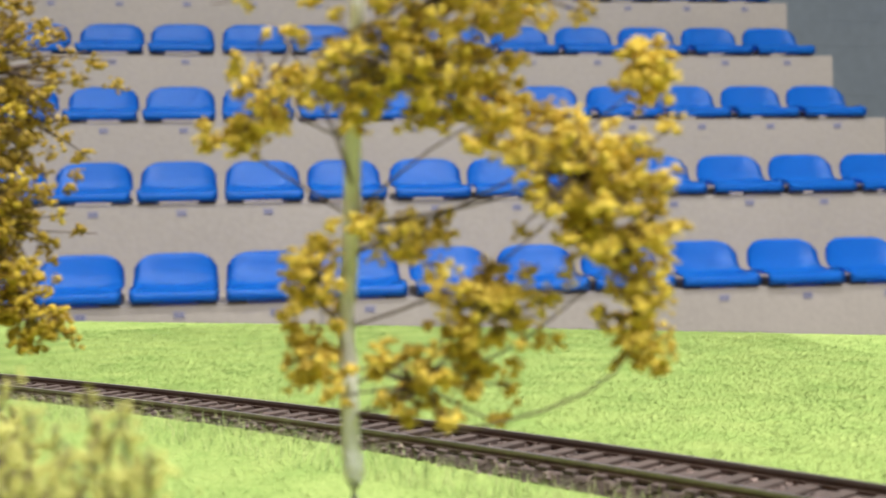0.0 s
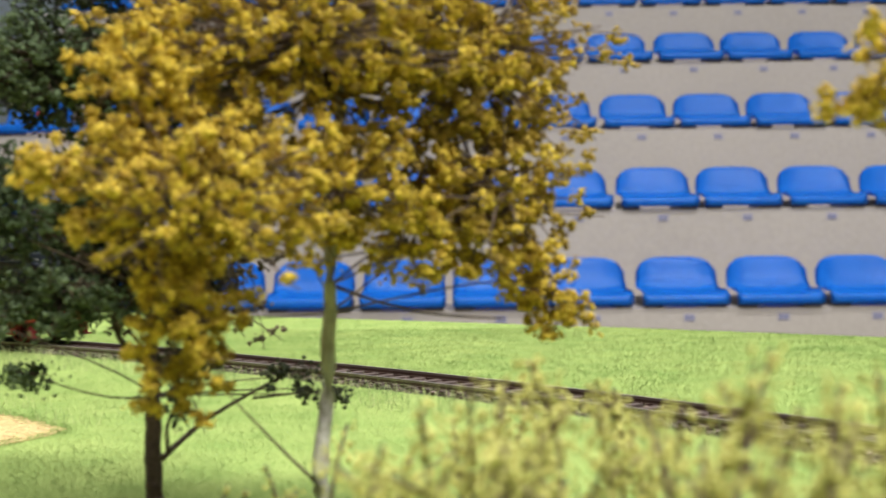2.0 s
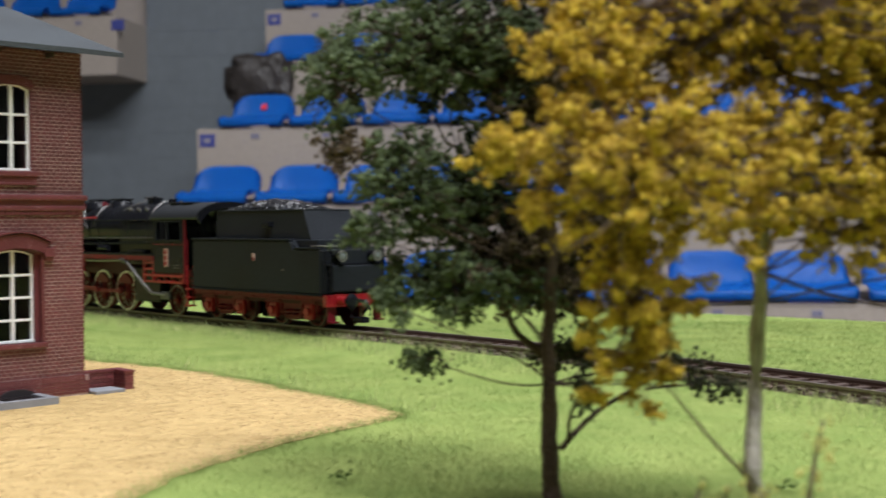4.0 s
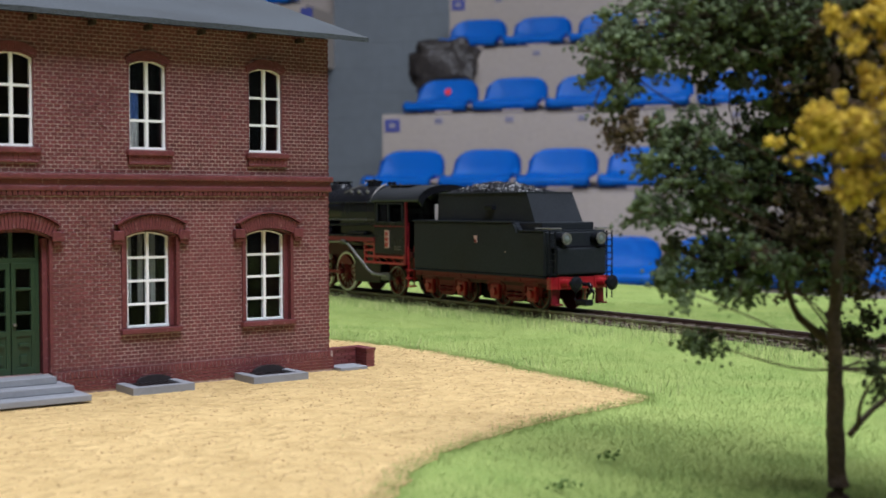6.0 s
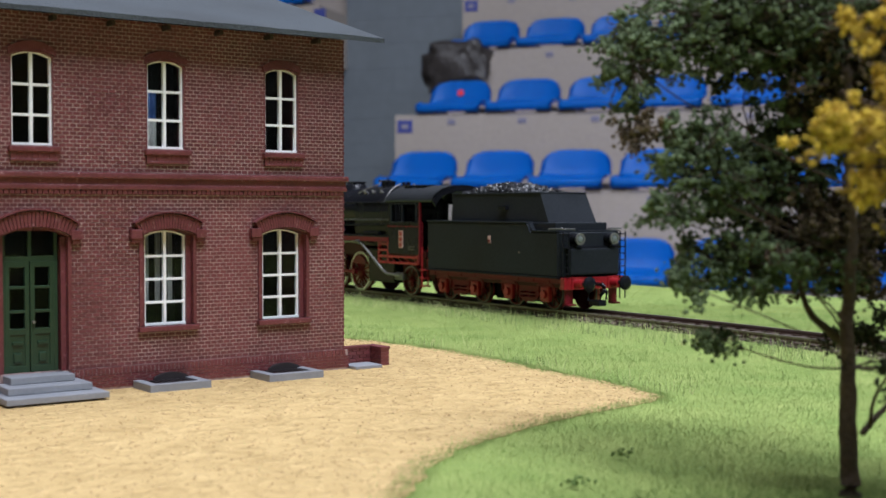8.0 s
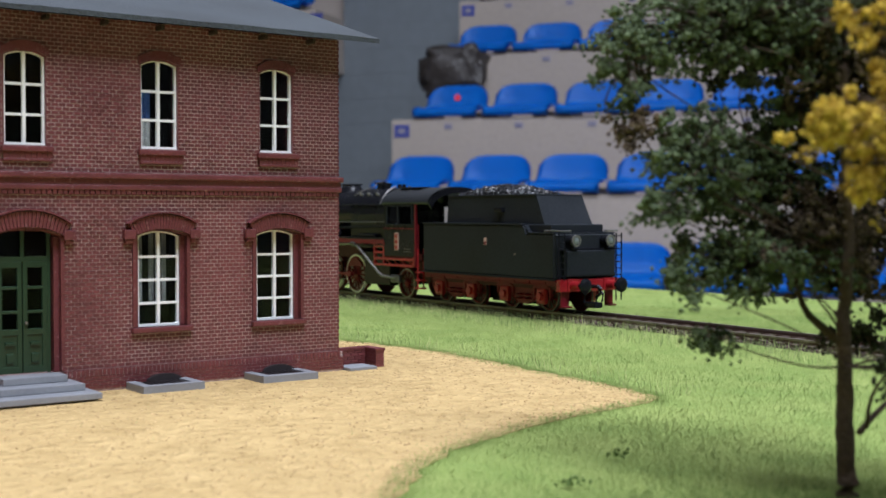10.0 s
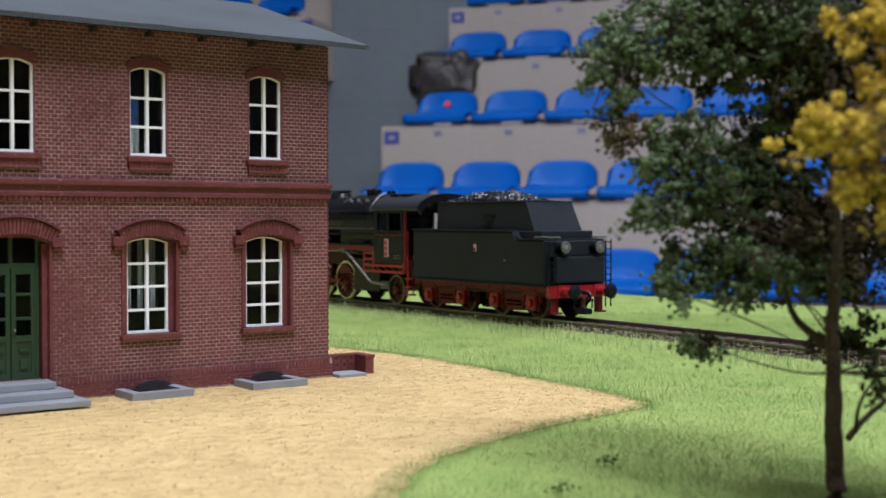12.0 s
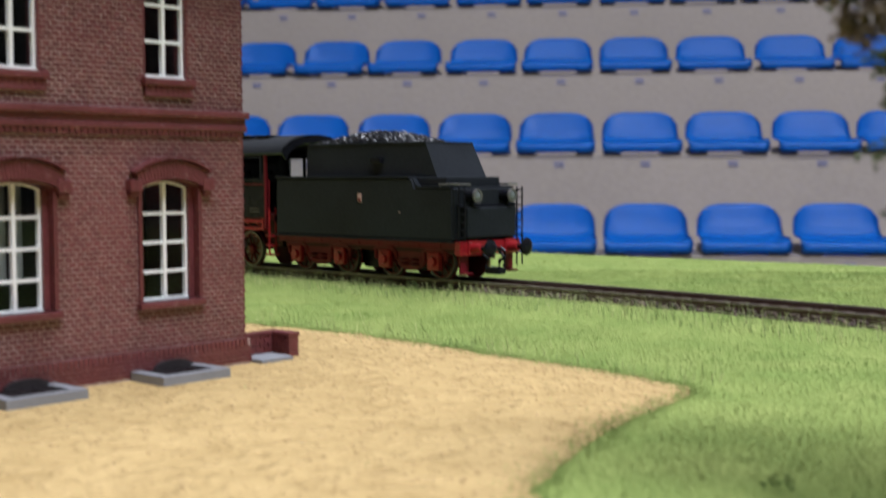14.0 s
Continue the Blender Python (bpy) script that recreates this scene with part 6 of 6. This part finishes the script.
STEMS_A = [((-0.0406, 0.1038, -0.0010), (-0.0413, 0.1004, 0.0233)),
     ((-0.0411, 0.1070, -0.0010), (-0.0386, 0.1054, 0.0249)),
     ((-0.0303, 0.1124, -0.0010), (-0.0350, 0.1073, 0.0263)),
     ((-0.0366, 0.1091, -0.0010), (-0.0321, 0.1102, 0.0268)),
     ((-0.0358, 0.1112, -0.0010), (-0.0304, 0.1102, 0.0281)),
     ((-0.0338, 0.1042, -0.0010), (-0.0282, 0.1031, 0.0252)),
     ((-0.0239, 0.1045, -0.0010), (-0.0257, 0.1050, 0.0253)),
     ((-0.0209, 0.1022, -0.0010), (-0.0230, 0.0999, 0.0256)),
     ((-0.0256, 0.1048, -0.0010), (-0.0199, 0.1028, 0.0255)),
     ((-0.0211, 0.0975, -0.0010), (-0.0182, 0.0968, 0.0278)),
     ((-0.0181, 0.0980, -0.0010), (-0.0155, 0.0948, 0.0301)),
     ((-0.0165, 0.0981, -0.0010), (-0.0158, 0.0997, 0.0255)),
     ((-0.0123, 0.1016, -0.0010), (-0.0128, 0.0976, 0.0258)),
     ((-0.0120, 0.0985, -0.0010), (-0.0097, 0.0995, 0.0263)),
     ((-0.0113, 0.0999, -0.0010), (-0.0100, 0.0945, 0.0248)),
     ((-0.0200, 0.0980, -0.0010), (-0.0257, 0.0950, 0.0241)),
     ((-0.0280, 0.1018, -0.0010), (-0.0329, 0.0972, 0.0238)),
     ((-0.0215, 0.0926, -0.0010), (-0.0200, 0.0948, 0.0241)),
     ((-0.0346, 0.0973, -0.0010), (-0.0364, 0.0953, 0.0234)),
     ((-0.0171, 0.0917, -0.0010), (-0.0154, 0.0926, 0.0237)),
     ((-0.0308, 0.1083, -0.0010), (-0.0297, 0.1071, 0.0234)),
     ((-0.0234, 0.1094, -0.0010), (-0.0207, 0.1098, 0.0225))]
plume_bush("bush", "feathery yellow-green model bush on the grass", STEMS_A, M_BUSH, 3)
STEMS_B = [((-0.0273, 0.1433, -0.0010), (-0.0278, 0.1386, 0.0251)),
     ((-0.0290, 0.1327, -0.0010), (-0.0312, 0.1332, 0.0232)),
     ((-0.0274, 0.1298, -0.0010), (-0.0253, 0.1287, 0.0228)),
     ((-0.0243, 0.1279, -0.0010), (-0.0212, 0.1291, 0.0233)),
     ((-0.0349, 0.1305, -0.0010), (-0.0361, 0.1327, 0.0201)),
     ((-0.0392, 0.1306, -0.0010), (-0.0400, 0.1303, 0.0172)),
     ((-0.0165, 0.1278, -0.0010), (-0.0204, 0.1241, 0.0205)),
     ((-0.0242, 0.1286, -0.0010), (-0.0279, 0.1254, 0.0197)),
     ((-0.0475, 0.1428, -0.0010), (-0.0467, 0.1398, 0.0187)),
     ((-0.0348, 0.1300, -0.0010), (-0.0335, 0.1279, 0.0177))]
plume_bush("bush", "feathery yellow-green model bush with drooping tips", STEMS_B, M_BUSH, 4)
STEMS_C = [((-0.0553, 0.1360, -0.0010), (-0.0546, 0.1360, 0.0153)),
     ((-0.0584, 0.1357, -0.0010), (-0.0582, 0.1357, 0.0134)),
     ((-0.0578, 0.1329, -0.0010), (-0.0560, 0.1329, 0.0134))]
plume_bush("dry_plant", "dry straw-coloured plant beside the birch", STEMS_C, M_BUSH, 6, 0.0003, 0.0007, 50)
STEMS_D = [((-0.0150, 0.0920, -0.0010), (-0.0130, 0.0882, 0.0287)),
     ((-0.0121, 0.0929, -0.0010), (-0.0099, 0.0907, 0.0290)),
     ((-0.0058, 0.0895, -0.0010), (-0.0070, 0.0871, 0.0277)),
     ((-0.0138, 0.0848, -0.0010), (-0.0136, 0.0832, 0.0281)),
     ((-0.0136, 0.0810, -0.0010), (-0.0101, 0.0826, 0.0269)),
     ((-0.0078, 0.0827, -0.0010), (-0.0053, 0.0837, 0.0261)),
     ((-0.0109, 0.0809, -0.0010), (-0.0077, 0.0821, 0.0247))]
plume_bush("bush", "low feathery yellow-green model bush", STEMS_D, M_BUSH, 9)

# ---- grass fibres ----
def fibres(name, count, x0, x1, y0, y1, h0, h1, width, seed, keep, mat, label, lean=0.5, places=None, short=False):
    """Single leaning blades over a patch of ground, joined into one sward."""
    rs = np.random.RandomState(seed)
    x, y = rs.uniform(x0, x1, count), rs.uniform(y0, y1, count)
    if places is not None:
        x, y = places
    ok = keep(x, y)
    x, y = x[ok], y[ok]
    n = len(x)
    h = rs.uniform(h0, h1, n) * (0.7 + 0.6 * rs.random_sample(n) ** 3)
    a = rs.uniform(0, 2 * math.pi, n)
    w = width * rs.uniform(0.7, 1.3, n)
    la, ll = rs.uniform(0, 2 * math.pi, n), h * lean * rs.random_sample(n)
    g = bank(x, y)
    if short:
        h = h * np.clip(off_sand(x, y) / 0.006, 0.32, 1)
        ll = h * lean * rs.random_sample(n)
    V = np.zeros((n, 3, 3))
    V[:, 0] = np.stack([x - np.cos(a) * w, y - np.sin(a) * w, g - 0.0009], 1)
    V[:, 1] = np.stack([x + np.cos(a) * w, y + np.sin(a) * w, g - 0.0009], 1)
    V[:, 2] = np.stack([x + np.cos(la) * ll, y + np.sin(la) * ll, g + h - 0.0006], 1)
    me = bpy.data.meshes.new(name)
    me.vertices.add(3 * n)
    me.vertices.foreach_set("co", V.reshape(-1))
    me.loops.add(3 * n)
    me.loops.foreach_set("vertex_index", np.arange(3 * n, dtype=np.int32))
    me.polygons.add(n)
    me.polygons.foreach_set("loop_start", np.arange(0, 3 * n, 3, dtype=np.int32))
    me.update(calc_edges=True)
    me.materials.append(mat)
    return tagged(new(name, me), label, "grass", kind="stuff")


SAND = np.array(SAND_EDGE)


def in_sand(x, y):
    hit = np.zeros(len(x), bool)
    wob = np.array([0.0035 * noise.noise(Vector((a * 140, b * 140, 5))) + 0.0015 * noise.noise(Vector((a * 500, b * 500, 2))) for a, b in zip(x, y)])
    x, y = x + wob, y + wob
    for (ax, ay), (bx, by) in zip(SAND, np.roll(SAND, -1, 0)):
        c = ((ay > y) != (by > y)) & (x < (bx - ax) * (y - ay) / (by - ay + 1e-12) + ax)
        hit ^= c
    return hit


def off_sand(x, y):
    """Distance of many places from the rim of the sand."""
    d = np.full(len(x), 9.0)
    for (ax, ay), (bx, by) in zip(SAND, np.roll(SAND, -1, 0)):
        ux, uy = bx - ax, by - ay
        f = np.clip(((x - ax) * ux + (y - ay) * uy) / (ux * ux + uy * uy), 0, 1)
        d = np.minimum(d, (x - ax - f * ux) ** 2 + (y - ay - f * uy) ** 2)
    return np.sqrt(d)


def far_limit(x):
    return np.interp(x, [p[0] for p in FAR_EDGE], [p[1] for p in FAR_EDGE])


def lawn(x, y):
    return (~in_sand(x, y)) & (off_track(x, y) > 0.0080) & (y < far_limit(x) - 0.002)


def beyond(x, y):
    """Grass behind the track and out to the sides."""
    across = (x - C0.x) * FACING.x + (y - C0.y) * FACING.y
    return lawn(x, y) & ((across > 0.0) | (x < -0.34) | (x > 0.0))


def fringe(x, y):
    d = off_track(x, y)
    rs = np.random.RandomState(78)
    by_sand = in_sand(x + 0.007 * rs.standard_normal(len(x)), y + 0.007 * rs.standard_normal(len(x)))
    return (~in_sand(x, y)) & (d > 0.0074) & ((d < 0.020) | (by_sand & (y > 0.262))) & (y < far_limit(x) - 0.002)


def sparse(x, y):
    rs = np.random.RandomState(77)
    wide = in_sand(x + 0.0045 * rs.standard_normal(len(x)), y + 0.0045 * rs.standard_normal(len(x)))
    edge = in_sand(x, y) & (((~wide) & (rs.random_sample(len(x)) < 0.3)) | (rs.random_sample(len(x)) < 0.002))
    return edge | ((off_track(x, y) < 0.0095) & (off_track(x, y) > 0.0074) & (rs.random_sample(len(x)) < 0.35))


fibres("grass", 560000, -0.34, 0.18, 0.10, 0.50, 0.0005, 0.0010, 0.00007, 1, lawn, M_GRASS, "dense short green static grass", 1.1, None, True)
fibres("far_grass", 260000, -0.60, 0.34, 0.20, 0.90, 0.0006, 0.0012, 0.00013, 2, beyond, M_GRASS, "green static grass behind the track", 1.2)
fibres("long_grass", 230000, -0.36, 0.12, 0.12, 0.56, 0.0016, 0.0040, 0.00007, 3, fringe, M_FRINGE, "longer pale grass fibres along the track", 0.6)
fibres("stray_grass", 420000, -0.32, 0.06, 0.14, 0.54, 0.0005, 0.0014, 0.00007, 4, sparse, M_FRINGE, "stray grass fibres in ballast and sand", 0.6)

# ragged seam between sand and grass
rs = np.random.RandomState(91)
legs = np.array([SAND_EDGE[i] for i in range(3, 19)])
leg = np.concatenate([[0], np.cumsum(np.hypot(*np.diff(legs, axis=0).T))])
run = rs.uniform(0, leg[-1], 13000)
seam = (np.interp(run, leg, legs[:, 0]) + 0.0017 * rs.standard_normal(len(run)), np.interp(run, leg, legs[:, 1]) + 0.0017 * rs.standard_normal(len(run)))
fibres("seam_grass", 1, 0, 1, 0, 1, 0.0005, 0.0013, 0.00007, 6, lambda x, y: off_track(x, y) > 0.008, M_GRASS, "thin green grass straggling into the sand", 0.8, seam)

# mossy grass round the foot of the trees, coloured darker for the crowns' shadow
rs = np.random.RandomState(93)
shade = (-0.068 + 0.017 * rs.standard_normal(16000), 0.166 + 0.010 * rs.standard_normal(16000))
fibres("mossy_grass", 1, 0, 1, 0, 1, 0.0005, 0.0011, 0.00008, 7, lawn, M_MOSSSHADE, "mossy grass round the tree trunks, dark green with painted tree shadow", 1.1, shade)

# mossy dark tufts under the trees
rnd = random.Random(55)
tuft_places = []
for _ in range(10):
    cx, cy = rnd.uniform(-0.115, -0.040), rnd.uniform(0.125, 0.20)
    if inside_sand(cx, cy):
        continue
    for _ in range(26):
        tuft_places.append(((cx + rnd.gauss(0, 0.0010), cy + rnd.gauss(0, 0.0009), rnd.uniform(0.0, 0.0011)), 0.00026 * rnd.uniform(0.6, 1.4)))
V, F = lumps(tuft_places, rnd)
tagged(raw("moss_tufts", V, F, M_MOSS), "dark green moss tufts under the trees", "moss", kind="stuff")

# ---- bricks of the station's front ----
COURSE, BLEN, JOINT = 0.00080, 0.00150, 0.00018
rnd = random.Random(71)


def brick_free(xa, xb, z0, z1):
    """The stretches of a brick that do not stand in an opening."""
    for o in OPEN:
        if z1 > o[2] + 1e-5 and z0 < o[3] + o[4] * 0.4:
            if xa >= o[0] and xb <= o[1]:
                return None
            if xa < o[0] < xb:
                xb = o[0]
            elif xa < o[1] < xb:
                xa = o[1]
    return (xa, xb) if xb - xa > 0.00006 else None


brick_meshes = {}
V, F = [], []
row = 0
z = 0.0042
single = 0
while z < EAVE - 0.0004:
    if z > 0.0:
        x = -HOUSE_W - (BLEN / 2 if row % 2 else 0.0)
        while x < 0.0004:
            xa, xb = max(x, -HOUSE_W) + JOINT / 2, min(x + BLEN, 0.0004) - JOINT / 2
            z0, z1 = z + JOINT / 2, z + COURSE - JOINT / 2
            x += BLEN
            if xb - xa < 0.0002:
                continue
            ok = brick_free(xa, xb, z0, z1)
            if not ok:
                continue
            xa, xb = ok
            if -0.0362 < xa and xb < -0.0232 and 0.0042 <= z < 0.0392 and single < 300:
                key = round(xb - xa, 5)
                if key not in brick_meshes:
                    bm = B(); box(bm, 0, xb - xa, -0.00006, 0.0002, 0, COURSE - JOINT)
                    ob = put("brick", bm, M_BRICK)
                    brick_meshes[key] = ob.data
                else:
                    ob = new("brick", brick_meshes[key])
                ob.parent = house
                ob.matrix_local = pose(xa, rnd.uniform(-0.00002, 0.00002), z0)
                single += 1
            else:
                y = -0.00007 + rnd.uniform(-0.00003, 0.00003)
                k = len(V)
                V += [(xa, y, z0), (xb, y, z0), (xb, y, z1), (xa, y, z1), (xa, 0.0002, z0), (xb, 0.0002, z0), (xb, 0.0002, z1), (xa, 0.0002, z1)]
                F += [(k, k + 1, k + 2, k + 3), (k + 1, k + 5, k + 6, k + 2), (k + 4, k, k + 3, k + 7), (k + 3, k + 2, k + 6, k + 7), (k + 4, k + 5, k + 1, k)]
    z += COURSE
    row += 1
rest = raw("brickwork", V, F, M_BRICK, house)
rest["label"], rest["kind"] = "dark red bricks with pale joints", "stuff"
